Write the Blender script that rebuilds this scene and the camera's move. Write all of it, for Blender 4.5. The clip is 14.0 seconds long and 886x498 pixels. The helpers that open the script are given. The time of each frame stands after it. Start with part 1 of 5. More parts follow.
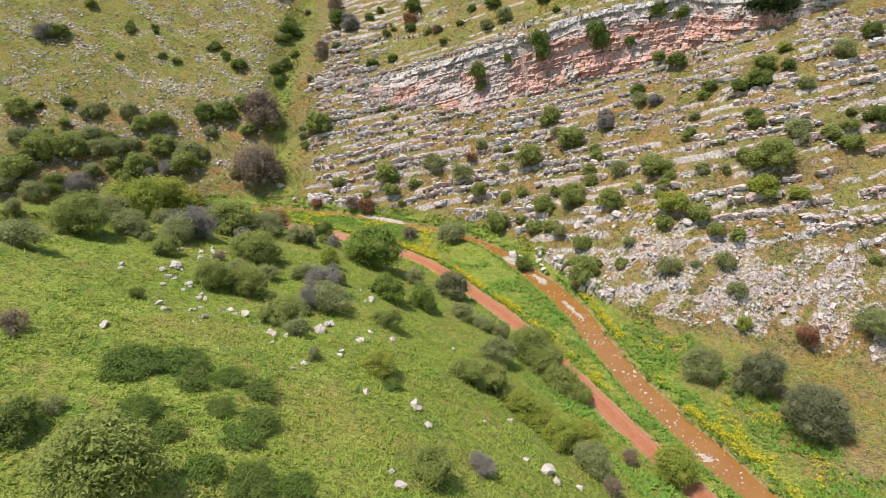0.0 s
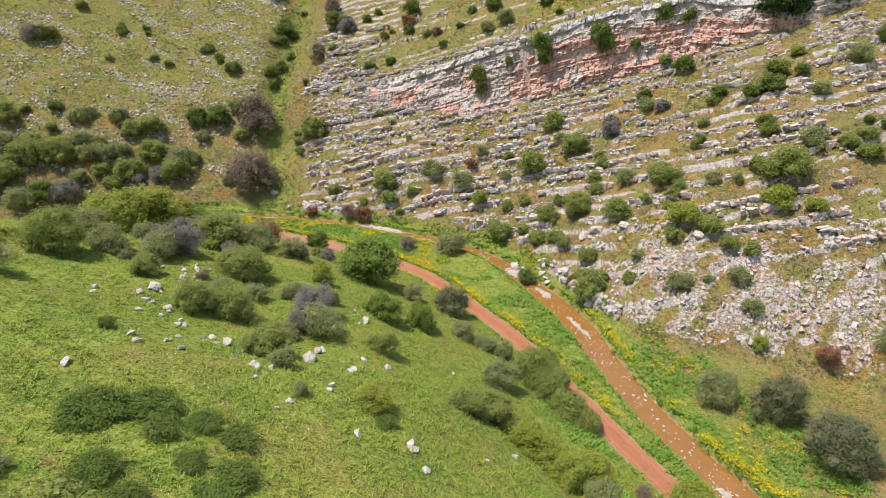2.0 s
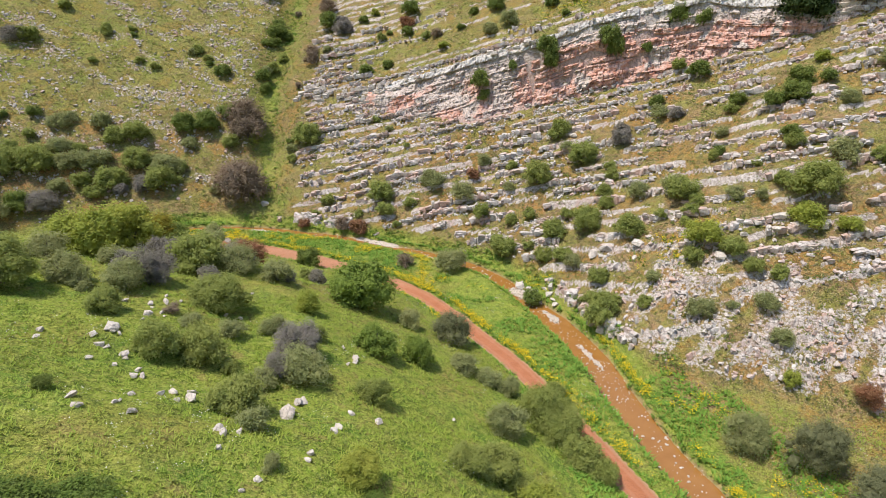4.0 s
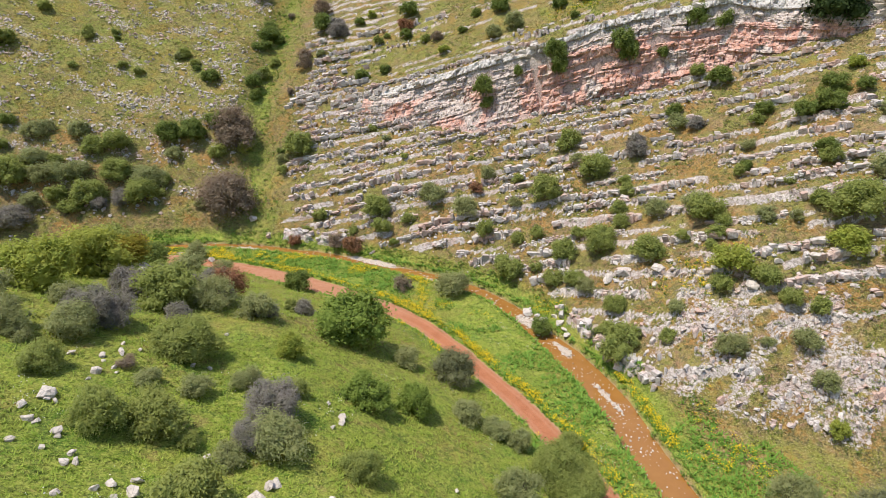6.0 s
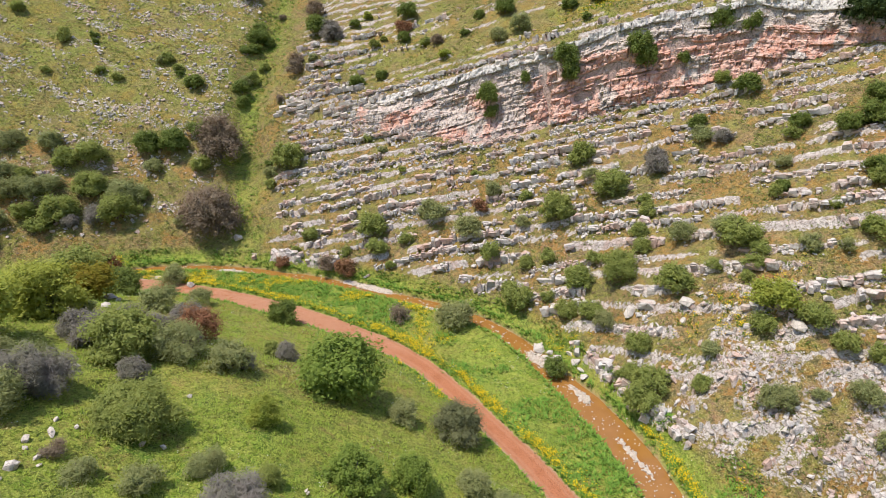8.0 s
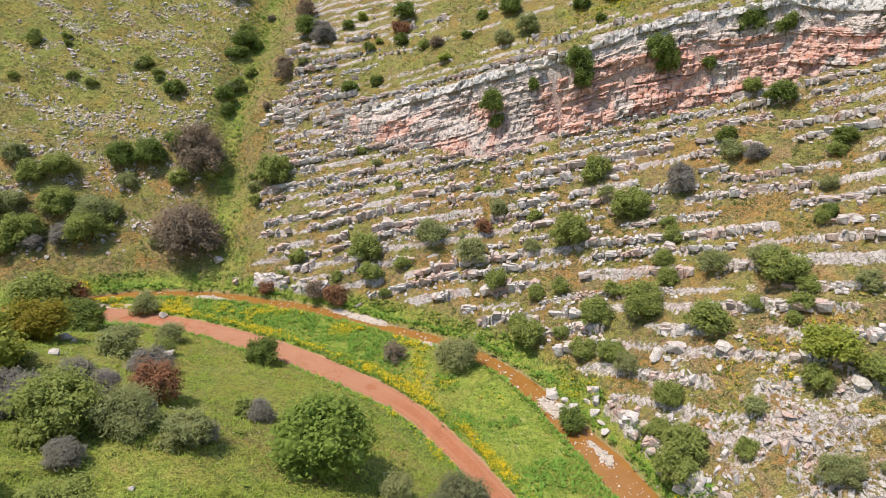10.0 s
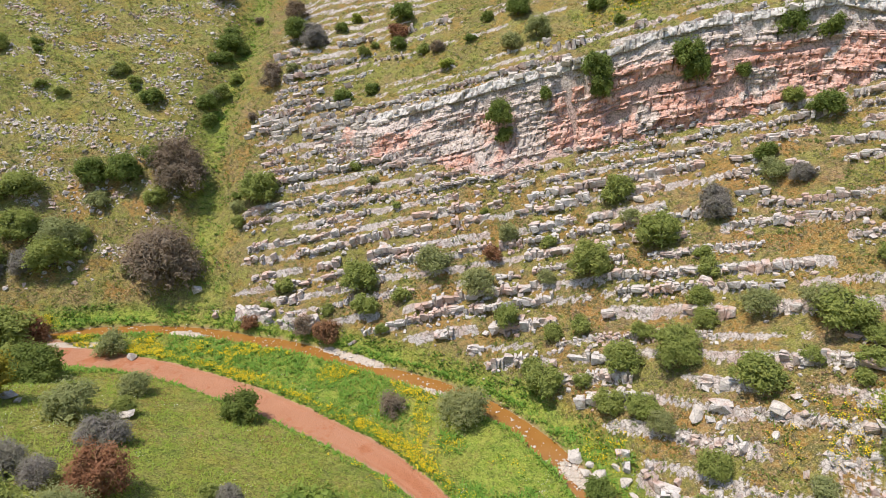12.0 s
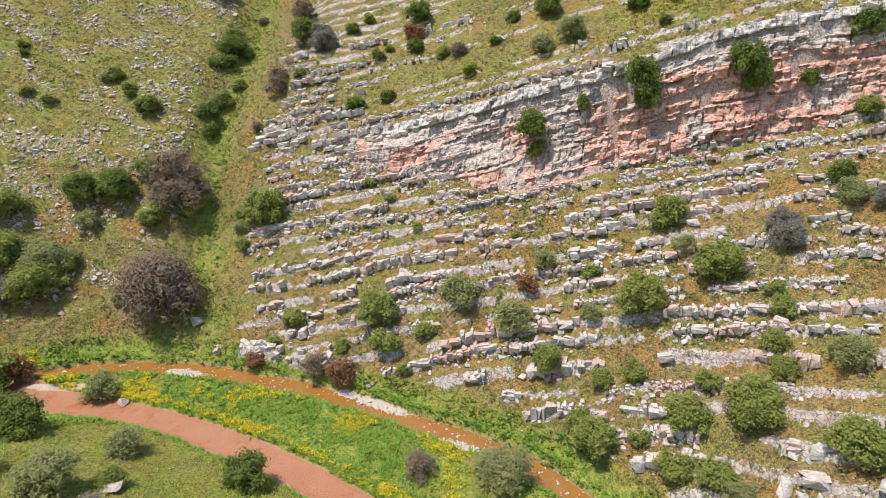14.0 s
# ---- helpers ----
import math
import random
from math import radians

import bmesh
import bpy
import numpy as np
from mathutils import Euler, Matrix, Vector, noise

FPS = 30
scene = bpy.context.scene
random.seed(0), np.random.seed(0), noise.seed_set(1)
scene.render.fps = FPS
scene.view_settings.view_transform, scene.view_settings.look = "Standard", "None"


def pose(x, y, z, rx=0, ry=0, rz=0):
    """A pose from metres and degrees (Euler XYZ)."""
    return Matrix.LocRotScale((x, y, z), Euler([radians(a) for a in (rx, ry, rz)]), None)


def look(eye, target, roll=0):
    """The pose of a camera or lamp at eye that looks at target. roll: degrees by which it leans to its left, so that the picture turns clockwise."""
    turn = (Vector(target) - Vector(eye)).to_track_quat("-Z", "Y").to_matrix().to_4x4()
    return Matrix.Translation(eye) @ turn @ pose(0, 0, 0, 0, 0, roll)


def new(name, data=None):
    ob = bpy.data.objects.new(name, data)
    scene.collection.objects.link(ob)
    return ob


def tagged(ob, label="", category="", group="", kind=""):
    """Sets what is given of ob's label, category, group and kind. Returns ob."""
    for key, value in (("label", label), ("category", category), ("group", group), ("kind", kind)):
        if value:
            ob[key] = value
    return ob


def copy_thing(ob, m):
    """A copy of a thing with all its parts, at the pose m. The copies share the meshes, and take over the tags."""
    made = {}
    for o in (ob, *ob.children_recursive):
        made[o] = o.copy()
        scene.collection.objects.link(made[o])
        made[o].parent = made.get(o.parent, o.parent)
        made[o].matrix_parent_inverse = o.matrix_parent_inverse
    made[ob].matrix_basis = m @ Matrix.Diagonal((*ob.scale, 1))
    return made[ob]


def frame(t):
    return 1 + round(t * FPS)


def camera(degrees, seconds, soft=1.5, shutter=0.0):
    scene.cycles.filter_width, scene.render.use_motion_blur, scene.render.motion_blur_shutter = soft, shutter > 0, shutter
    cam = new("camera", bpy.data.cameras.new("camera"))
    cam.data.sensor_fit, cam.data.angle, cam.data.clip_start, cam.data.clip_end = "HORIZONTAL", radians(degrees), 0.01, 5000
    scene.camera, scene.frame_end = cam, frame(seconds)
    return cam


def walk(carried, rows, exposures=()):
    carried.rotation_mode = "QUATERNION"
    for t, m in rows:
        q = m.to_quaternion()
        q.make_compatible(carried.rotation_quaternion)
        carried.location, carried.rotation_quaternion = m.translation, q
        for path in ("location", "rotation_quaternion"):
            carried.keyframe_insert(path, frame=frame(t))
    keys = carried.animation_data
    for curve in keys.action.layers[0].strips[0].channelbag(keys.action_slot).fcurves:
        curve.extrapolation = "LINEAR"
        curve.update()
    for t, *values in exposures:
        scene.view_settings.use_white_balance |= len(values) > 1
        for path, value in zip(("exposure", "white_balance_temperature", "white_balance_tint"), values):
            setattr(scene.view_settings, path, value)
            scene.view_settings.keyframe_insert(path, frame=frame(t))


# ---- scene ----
import collections

cam = camera(74.0, 14.0, soft=0.75)
PATH = [
    (0.0, pose(0.00, 0.00, 55.00, 66.93, 0.11, 0.00)),
    (0.5, pose(-0.02, 1.00, 55.00, 66.96, 0.10, -0.02)),
    (1.0, pose(-0.04, 2.13, 55.00, 66.99, 0.09, -0.03)),
    (1.5, pose(-0.04, 3.50, 54.99, 67.02, 0.06, -0.05)),
    (2.0, pose(-0.03, 5.12, 54.98, 67.06, 0.02, -0.04)),
    (2.5, pose(-0.01, 6.97, 54.97, 67.07, -0.04, -0.03)),
    (3.0, pose(0.01, 9.06, 54.95, 67.08, -0.09, -0.04)),
    (5.5, pose(-0.06, 20.70, 54.86, 67.21, -0.11, -0.00)),
    (6.0, pose(-0.11, 23.24, 54.85, 67.24, -0.11, -0.01)),
    (6.5, pose(-0.20, 25.90, 54.85, 67.27, -0.11, -0.01)),
    (7.0, pose(-0.29, 28.61, 54.83, 67.29, -0.11, -0.03)),
    (7.5, pose(-0.38, 31.39, 54.81, 67.31, -0.12, -0.07)),
    (8.0, pose(-0.45, 34.19, 54.82, 67.32, -0.13, -0.08)),
    (10.5, pose(-0.63, 48.40, 54.92, 67.24, -0.17, -0.15)),
    (11.0, pose(-0.71, 51.31, 54.96, 67.25, -0.17, -0.17)),
    (11.5, pose(-0.86, 54.24, 55.00, 67.25, -0.09, -0.23)),
    (12.0, pose(-1.17, 57.13, 55.06, 67.24, 0.02, -0.30)),
    (12.5, pose(-1.72, 59.94, 55.10, 67.20, 0.14, -0.33)),
    (13.0, pose(-2.54, 62.68, 55.15, 67.15, 0.21, -0.31)),
    (13.5, pose(-3.56, 65.30, 55.20, 67.10, 0.23, -0.25)),
    (14.0, pose(-4.71, 67.83, 55.25, 67.05, 0.18, -0.12)),
]
walk(cam, PATH)

# ---- daylight ----
world = bpy.data.worlds.new("world")
scene.world = world
world.use_nodes = True
wn = world.node_tree.nodes
sky = wn.new("ShaderNodeTexSky")
sky.sky_type = "NISHITA"
sky.sun_disc = False
SUN_WAY = Vector((-0.34, -0.06, 0.94)).normalized()
sky.sun_elevation = math.asin(SUN_WAY.z)
sky.sun_rotation = math.atan2(SUN_WAY.x, SUN_WAY.y)
wn["Background"].inputs["Strength"].default_value = 0.15
world.node_tree.links.new(sky.outputs[0], wn["Background"].inputs["Color"])
sun = new("sun", bpy.data.lights.new("sun", "SUN"))
sun.data.energy, sun.data.angle, sun.data.color = 3.1, radians(0.5), (1.0, 0.93, 0.83)
sun.matrix_world = look(SUN_WAY * 200, (0, 0, 0))
scene.view_settings.exposure = 0.62

# ---- materials ----
class Mat:
    """A node material, put together line by line."""

    def __init__(self, name, roughness=0.9):
        self.m = bpy.data.materials.new(name)
        self.m.use_nodes = True
        self.t = self.m.node_tree
        self.b = self.t.nodes["Principled BSDF"]
        self.b.inputs["Roughness"].default_value = roughness
        self.b.inputs["Specular IOR Level"].default_value = 0.14

    def set(self, socket, value):
        if hasattr(value, "is_output"):
            self.t.links.new(value, socket)
        elif isinstance(value, tuple) and len(value) == 3 and socket.type == "RGBA":
            socket.default_value = (*value, 1)
        else:
            socket.default_value = value

    def coords(self, kind="Object"):
        return self.t.nodes.new("ShaderNodeTexCoord").outputs[kind]

    def place(self):
        return self.t.nodes.new("ShaderNodeNewGeometry").outputs["Position"]

    def noise(self, scale, detail=4.0, rough=0.6, stretch=None, at=None):
        n = self.t.nodes.new("ShaderNodeTexNoise")
        n.inputs["Scale"].default_value, n.inputs["Detail"].default_value, n.inputs["Roughness"].default_value = scale, detail, rough
        at = at or self.place()
        if stretch:
            v = self.t.nodes.new("ShaderNodeVectorMath")
            v.operation = "MULTIPLY"
            self.t.links.new(at, v.inputs[0])
            v.inputs[1].default_value = stretch
            at = v.outputs[0]
        self.t.links.new(at, n.inputs["Vector"])
        return n.outputs["Fac"]

    def cells(self, scale, feature="F1", out="Distance", at=None):
        n = self.t.nodes.new("ShaderNodeTexVoronoi")
        n.feature = feature
        n.inputs["Scale"].default_value = scale
        self.t.links.new(at or self.place(), n.inputs["Vector"])
        return n.outputs[out]

    def attr(self, name):
        n = self.t.nodes.new("ShaderNodeAttribute")
        n.attribute_name = name
        return n.outputs["Fac"]

    def random(self):
        return self.t.nodes.new("ShaderNodeObjectInfo").outputs["Random"]

    def island(self):
        return self.t.nodes.new("ShaderNodeNewGeometry").outputs["Random Per Island"]

    def ramp(self, fac, *stops):
        n = self.t.nodes.new("ShaderNodeValToRGB")
        e = n.color_ramp.elements
        while len(e) < len(stops):
            e.new(0.5)
        for k, (pos, col) in enumerate(stops):
            e[k].position = pos
            e[k].color = (*col, 1) if isinstance(col, tuple) else (col, col, col, 1)
        self.t.links.new(fac, n.inputs[0])
        return n.outputs[0]

    def mix(self, fac, a, b, blend="MIX"):
        n = self.t.nodes.new("ShaderNodeMix")
        n.data_type, n.blend_type = "RGBA", blend
        self.set(n.inputs[0], fac)
        self.set(n.inputs[6], a)
        self.set(n.inputs[7], b)
        return n.outputs[2]

    def math(self, op, a, b=0.0, c=0.0):
        n = self.t.nodes.new("ShaderNodeMath")
        n.operation = op
        for k, v in enumerate((a, b, c)):
            self.set(n.inputs[k], v)
        return n.outputs[0]

    def bump(self, height, strength, distance):
        n = self.t.nodes.new("ShaderNodeBump")
        n.inputs["Strength"].default_value, n.inputs["Distance"].default_value = strength, distance
        self.t.links.new(height, n.inputs["Height"])
        self.t.links.new(n.outputs[0], self.b.inputs["Normal"])
        return self

    def paint(self, colour):
        self.set(self.b.inputs["Base Color"], colour)
        return self


def ground_material():
    m = Mat("meadow_and_rock", 0.95)
    big, mid, fine, grain = m.noise(0.09, 3), m.noise(0.42, 4), m.noise(1.5, 5, 0.65), m.noise(4.5, 4, 0.75)
    lush = m.mix(m.ramp(mid, (0.36, 0.0), (0.62, 1.0)), (0.130, 0.215, 0.022), (0.260, 0.330, 0.042))
    lush = m.mix(m.ramp(fine, (0.42, 0.0), (0.62, 1.0)), lush, (0.350, 0.385, 0.075))
    lush = m.mix(m.ramp(m.noise(0.20, 5, 0.65), (0.52, 0.0), (0.62, 0.75)), lush, (0.120, 0.235, 0.030))
    lush = m.mix(m.ramp(big, (0.48, 0.0), (0.66, 0.65)), lush, (0.340, 0.285, 0.070))
    lush = m.mix(m.ramp(m.noise(0.85, 4, 0.7), (0.54, 0.0), (0.60, 0.6)), lush, (0.105, 0.175, 0.028))
    lush = m.mix(m.ramp(m.noise(0.31, 5, 0.75), (0.56, 0.0), (0.64, 0.7)), lush, (0.330, 0.250, 0.085))
    green = m.mix(fine, (0.185, 0.200, 0.040), (0.290, 0.275, 0.058))
    dry = m.mix(m.ramp(mid, (0.36, 0.0), (0.60, 1.0)), (0.260, 0.180, 0.068), (0.390, 0.270, 0.112))
    dry = m.mix(m.ramp(fine, (0.44, 0.0), (0.64, 1.0)), dry, (0.240, 0.140, 0.092))
    dry = m.mix(m.ramp(m.noise(0.22, 4, 0.7), (0.44, 0.0), (0.56, 0.85)), dry, green)
    dry = m.mix(m.ramp(m.noise(0.16, 4, 0.7), (0.49, 0.0), (0.59, 0.85)), dry, (0.360, 0.185, 0.055))
    grass = m.mix(m.attr("dry"), lush, dry)
    herb = m.math("MULTIPLY", m.ramp(m.noise(1.35, 4, 0.75), (0.50, 0.0), (0.57, 0.9)), m.math("MULTIPLY_ADD", m.attr("dry"), 0.65, 0.35))
    grass = m.mix(herb, grass, m.mix(m.noise(0.8, 2), (0.125, 0.135, 0.045), (0.150, 0.115, 0.055)))
    grass = m.mix(m.ramp(m.noise(2.4, 4, 0.7), (0.38, 0.8), (0.48, 0.0)), grass, (0.50, 0.50, 0.42), "MULTIPLY")
    grass = m.mix(m.ramp(grain, (0.38, 0.9), (0.50, 0.0)), grass, (0.42, 0.42, 0.40), "MULTIPLY")
    grass = m.mix(m.ramp(m.noise(5.5, 3, 0.75), (0.54, 0.0), (0.64, 0.75)), grass, m.mix(m.attr("dry"), (0.44, 0.46, 0.10), (0.50, 0.40, 0.20)))
    stone = m.mix(m.ramp(m.noise(1.3, 5), (0.35, 0.0), (0.62, 1.0)), (0.40, 0.34, 0.30), (0.67, 0.60, 0.545))
    stone = m.mix(m.ramp(m.noise(0.35, 3), (0.50, 0.0), (0.64, 0.6)), stone, (0.50, 0.34, 0.28))
    stone = m.mix(m.attr("pink"), stone, m.mix(m.noise(0.8, 4), (0.52, 0.31, 0.25), (0.60, 0.46, 0.40)))
    stone = m.mix(m.ramp(m.noise(3.5, 5, 0.75), (0.36, 0.9), (0.50, 0.0)), stone, (0.16, 0.125, 0.10))
    stone = m.mix(m.ramp(m.cells(1.5, "DISTANCE_TO_EDGE"), (0.0, 0.8), (0.06, 0.0)), stone, (0.13, 0.105, 0.085))
    edge = m.math("ADD", m.attr("rock"), m.math("MULTIPLY_ADD", m.noise(1.9, 6, 0.75), 2.2, -1.1))
    col = m.mix(m.ramp(edge, (0.46, 0.0), (0.52, 1.0)), grass, stone)
    clay = m.mix(m.noise(0.9, 5), (0.36, 0.125, 0.055), (0.52, 0.22, 0.115))
    clay = m.mix(m.ramp(m.noise(6.0, 4), (0.35, 0.5), (0.5, 0.0)), clay, (0.26, 0.10, 0.055))
    wheel = m.math("ABSOLUTE", m.math("SUBTRACT", m.math("ABSOLUTE", m.attr("across")), 0.55))
    clay = m.mix(m.ramp(m.math("ADD", wheel, m.math("MULTIPLY_ADD", m.noise(1.2, 4), 0.5, -0.25)), (0.05, 0.55), (0.22, 0.0)), clay, (0.47, 0.225, 0.13))
    clay = m.mix(m.ramp(m.math("ABSOLUTE", m.attr("across")), (0.72, 0.0), (1.0, 0.7)), clay, (0.43, 0.29, 0.18))
    clay = m.mix(m.math("MULTIPLY", m.attr("wet"), m.ramp(m.noise(0.30, 3), (0.36, 0.0), (0.46, 1.0))), clay, m.mix(m.noise(0.3, 3), (0.40, 0.170, 0.090), (0.50, 0.250, 0.150)))
    te = m.math("ADD", m.attr("track"), m.math("MULTIPLY_ADD", m.noise(2.0, 4), 0.7, -0.35))
    col = m.mix(m.ramp(te, (0.42, 0.0), (0.55, 1.0)), col, clay)
    sand = m.mix(m.noise(3.0, 4), (0.28, 0.14, 0.06), (0.46, 0.32, 0.20))
    col = m.mix(m.attr("bed"), col, sand)
    gravel = m.math("ADD", m.attr("gravel"), m.math("MULTIPLY_ADD", m.noise(3.0, 4), 0.6, -0.3))
    col = m.mix(m.ramp(gravel, (0.4, 0.0), (0.6, 1.0)), col, m.mix(m.noise(6.0, 4), (0.40, 0.29, 0.21), (0.68, 0.60, 0.52)))
    m.paint(col)
    m.set(m.b.inputs["Roughness"], m.ramp(m.math("MULTIPLY", m.attr("wet"), m.ramp(m.noise(0.30, 3), (0.36, 0.0), (0.46, 1.0))), (0.2, 0.95), (0.8, 0.30)))
    return m.bump(m.math("ADD", m.noise(7.0, 5, 0.7), m.noise(1.8, 4)), 0.9, 0.22).m


def water_material():
    m = Mat("muddy_water", 0.12)
    m.b.inputs["Specular IOR Level"].default_value = 0.5
    m.paint(m.mix(m.noise(0.5, 4, 0.6), (0.23, 0.095, 0.020), (0.33, 0.160, 0.042)))
    return m.bump(m.noise(3.5, 3, 0.6), 0.25, 0.05).m


def stone_material(name, low, high, stain, blush=0.0):
    m = Mat(name, 0.92)
    col = m.mix(m.ramp(m.noise(1.7, 5), (0.34, 0.0), (0.64, 1.0)), low, high)
    col = m.mix(m.math("MULTIPLY", m.island(), 0.35), col, m.mix(m.random(), (0.34, 0.28, 0.24), (0.60, 0.54, 0.47)))
    if blush:
        col = m.mix(m.ramp(m.noise(0.33, 4), (0.46, 0.0), (0.62, blush)), col, (0.50, 0.29, 0.21))
    col = m.mix(m.ramp(m.noise(5.0, 5, 0.7), (0.32, 0.75), (0.47, 0.0)), col, stain)
    col = m.mix(m.ramp(m.cells(1.1, "DISTANCE_TO_EDGE"), (0.0, 0.6), (0.035, 0.0)), col, stain)
    m.paint(col)
    return m.bump(m.math("ADD", m.noise(6.0, 6, 0.7), m.noise(1.6, 4, 0.6, (0.5, 0.5, 3.0))), 0.8, 0.12).m


def leaf_material(name, dark, light, tip, thin=0.48):
    m = Mat(name, 0.65)
    col = m.mix(m.ramp(m.math("MULTIPLY_ADD", m.island(), 0.45, m.math("MULTIPLY_ADD", m.noise(3.2, 4, 0.8), 2.4, -0.95)), (0.0, 0.0), (1.0, 1.0)), dark, light)
    col = m.mix(m.ramp(m.noise(0.9, 3), (0.42, 0.0), (0.68, 0.7)), col, tip)
    col = m.mix(m.math("MULTIPLY", m.random(), 0.45), col, m.mix(m.random(), dark, tip))
    m.paint(col)
    glow = m.t.nodes.new("ShaderNodeBsdfTranslucent")
    m.t.links.new(col, glow.inputs["Color"])
    both = m.t.nodes.new("ShaderNodeMixShader")
    both.inputs[0].default_value = thin
    m.t.links.new(m.b.outputs[0], both.inputs[1])
    m.t.links.new(glow.outputs[0], both.inputs[2])
    m.t.links.new(both.outputs[0], m.t.nodes["Material Output"].inputs["Surface"])
    return m.m


def bark_material():
    m = Mat("bark", 0.9)
    m.paint(m.mix(m.noise(6.0, 5, 0.6, (1, 1, 0.25)), (0.10, 0.075, 0.055), (0.24, 0.20, 0.165)))
    return m.bump(m.noise(14.0, 4, 0.6, (1, 1, 0.2)), 0.6, 0.03).m


def cliff_material():
    m = Mat("cliff_rock", 0.92)
    grey = m.mix(m.ramp(m.noise(1.4, 5), (0.34, 0.0), (0.64, 1.0)), (0.42, 0.34, 0.295), (0.66, 0.565, 0.50))
    pink = m.mix(m.ramp(m.noise(0.7, 5), (0.36, 0.0), (0.62, 1.0)), (0.56, 0.27, 0.19), (0.70, 0.47, 0.39))
    col = m.mix(m.ramp(m.math("ADD", m.attr("pink"), m.math("MULTIPLY_ADD", m.noise(0.9, 5), 1.0, -0.5)), (0.35, 0.0), (0.65, 1.0)), grey, pink)
    col = m.mix(m.attr("pale"), col, m.mix(m.noise(2.0, 5), (0.50, 0.46, 0.42), (0.70, 0.66, 0.61)))
    col = m.mix(m.ramp(m.noise(1.6, 5, 0.7, (1.0, 1.0, 0.3)), (0.38, 0.85), (0.49, 0.0)), col, (0.16, 0.135, 0.12))
    col = m.mix(m.ramp(m.noise(4.5, 5, 0.75), (0.36, 0.7), (0.48, 0.0)), col, (0.20, 0.14, 0.11))
    m.paint(col)
    return m.bump(m.math("ADD", m.noise(6.0, 6, 0.7), m.noise(2.0, 5, 0.6, (0.4, 0.4, 3.0))), 0.8, 0.12).m


CLIFF_ROCK = cliff_material()
STONE = stone_material("limestone", (0.42, 0.370, 0.335), (0.66, 0.610, 0.570), (0.16, 0.125, 0.10), 0.7)
PALE = stone_material("pale_limestone", (0.48, 0.42, 0.36), (0.66, 0.58, 0.51), (0.20, 0.18, 0.16))
PINK = stone_material("pink_limestone", (0.46, 0.26, 0.19), (0.58, 0.41, 0.33), (0.20, 0.13, 0.10))
PEBBLE = stone_material("stream_pebbles", (0.50, 0.42, 0.33), (0.66, 0.60, 0.52), (0.30, 0.20, 0.13))
BARK = bark_material()
LEAF = {
    "green": leaf_material("green_leaves", (0.200, 0.245, 0.062), (0.405, 0.440, 0.122), (0.335, 0.350, 0.100)),
    "dark": leaf_material("dark_leaves", (0.112, 0.160, 0.038), (0.270, 0.328, 0.078), (0.215, 0.250, 0.060)),
    "grey": leaf_material("grey_green_leaves", (0.220, 0.245, 0.098), (0.425, 0.450, 0.188), (0.345, 0.340, 0.145)),
    "brown": leaf_material("brown_leaves", (0.162, 0.129, 0.090), (0.300, 0.236, 0.165), (0.246, 0.161, 0.100), 0.2),
    "red": leaf_material("red_leaves", (0.190, 0.075, 0.040), (0.360, 0.165, 0.085), (0.250, 0.150, 0.070), 0.2),
    "purple": leaf_material("bare_twigs", (0.150, 0.130, 0.110), (0.300, 0.265, 0.235), (0.195, 0.190, 0.120), 0.1),
    "yellow": leaf_material("yellow_green_leaves", (0.236, 0.287, 0.049), (0.460, 0.508, 0.098), (0.395, 0.391, 0.077)),
    "broad": leaf_material("broad_leaves", (0.150, 0.224, 0.040), (0.328, 0.407, 0.087), (0.256, 0.319, 0.067)),
    "olive": leaf_material("olive_leaves", (0.130, 0.140, 0.067), (0.323, 0.326, 0.171), (0.222, 0.225, 0.107)),
    "carob": leaf_material("carob_leaves", (0.032, 0.059, 0.019), (0.085, 0.123, 0.038), (0.061, 0.091, 0.027)),
    "low": leaf_material("scrub_leaves", (0.122, 0.191, 0.037), (0.255, 0.355, 0.071), (0.192, 0.226, 0.061)),
    "mustard": leaf_material("mustard_leaves", (0.169, 0.175, 0.023), (0.387, 0.350, 0.041), (0.328, 0.212, 0.032)),}
GRASS = leaf_material("meadow_grass", (0.175, 0.285, 0.032), (0.360, 0.450, 0.070), (0.440, 0.430, 0.105), 0.35)
HAY = leaf_material("dry_grass", (0.300, 0.225, 0.095), (0.480, 0.360, 0.170), (0.340, 0.190, 0.080), 0.2)
HERB = leaf_material("bank_herbs", (0.110, 0.230, 0.030), (0.240, 0.390, 0.060), (0.200, 0.320, 0.055), 0.25)
PETAL = leaf_material("yellow_petals", (0.66, 0.44, 0.012), (0.82, 0.62, 0.025), (0.74, 0.53, 0.018), 0.15)
DAISY = leaf_material("white_petals", (0.60, 0.60, 0.50), (0.78, 0.78, 0.70), (0.70, 0.70, 0.60), 0.2)
GROUND, WATER = ground_material(), water_material()


# ---- shape of the land ----
def hash2(ix, iy, seed):
    h = (ix * 374761393 + iy * 668265263 + seed * 982451653) & 0xFFFFFFFF
    h = ((h ^ (h >> 13)) * 1274126177) & 0xFFFFFFFF
    return ((h ^ (h >> 16)) & 0xFFFFFF) / 16777215.0


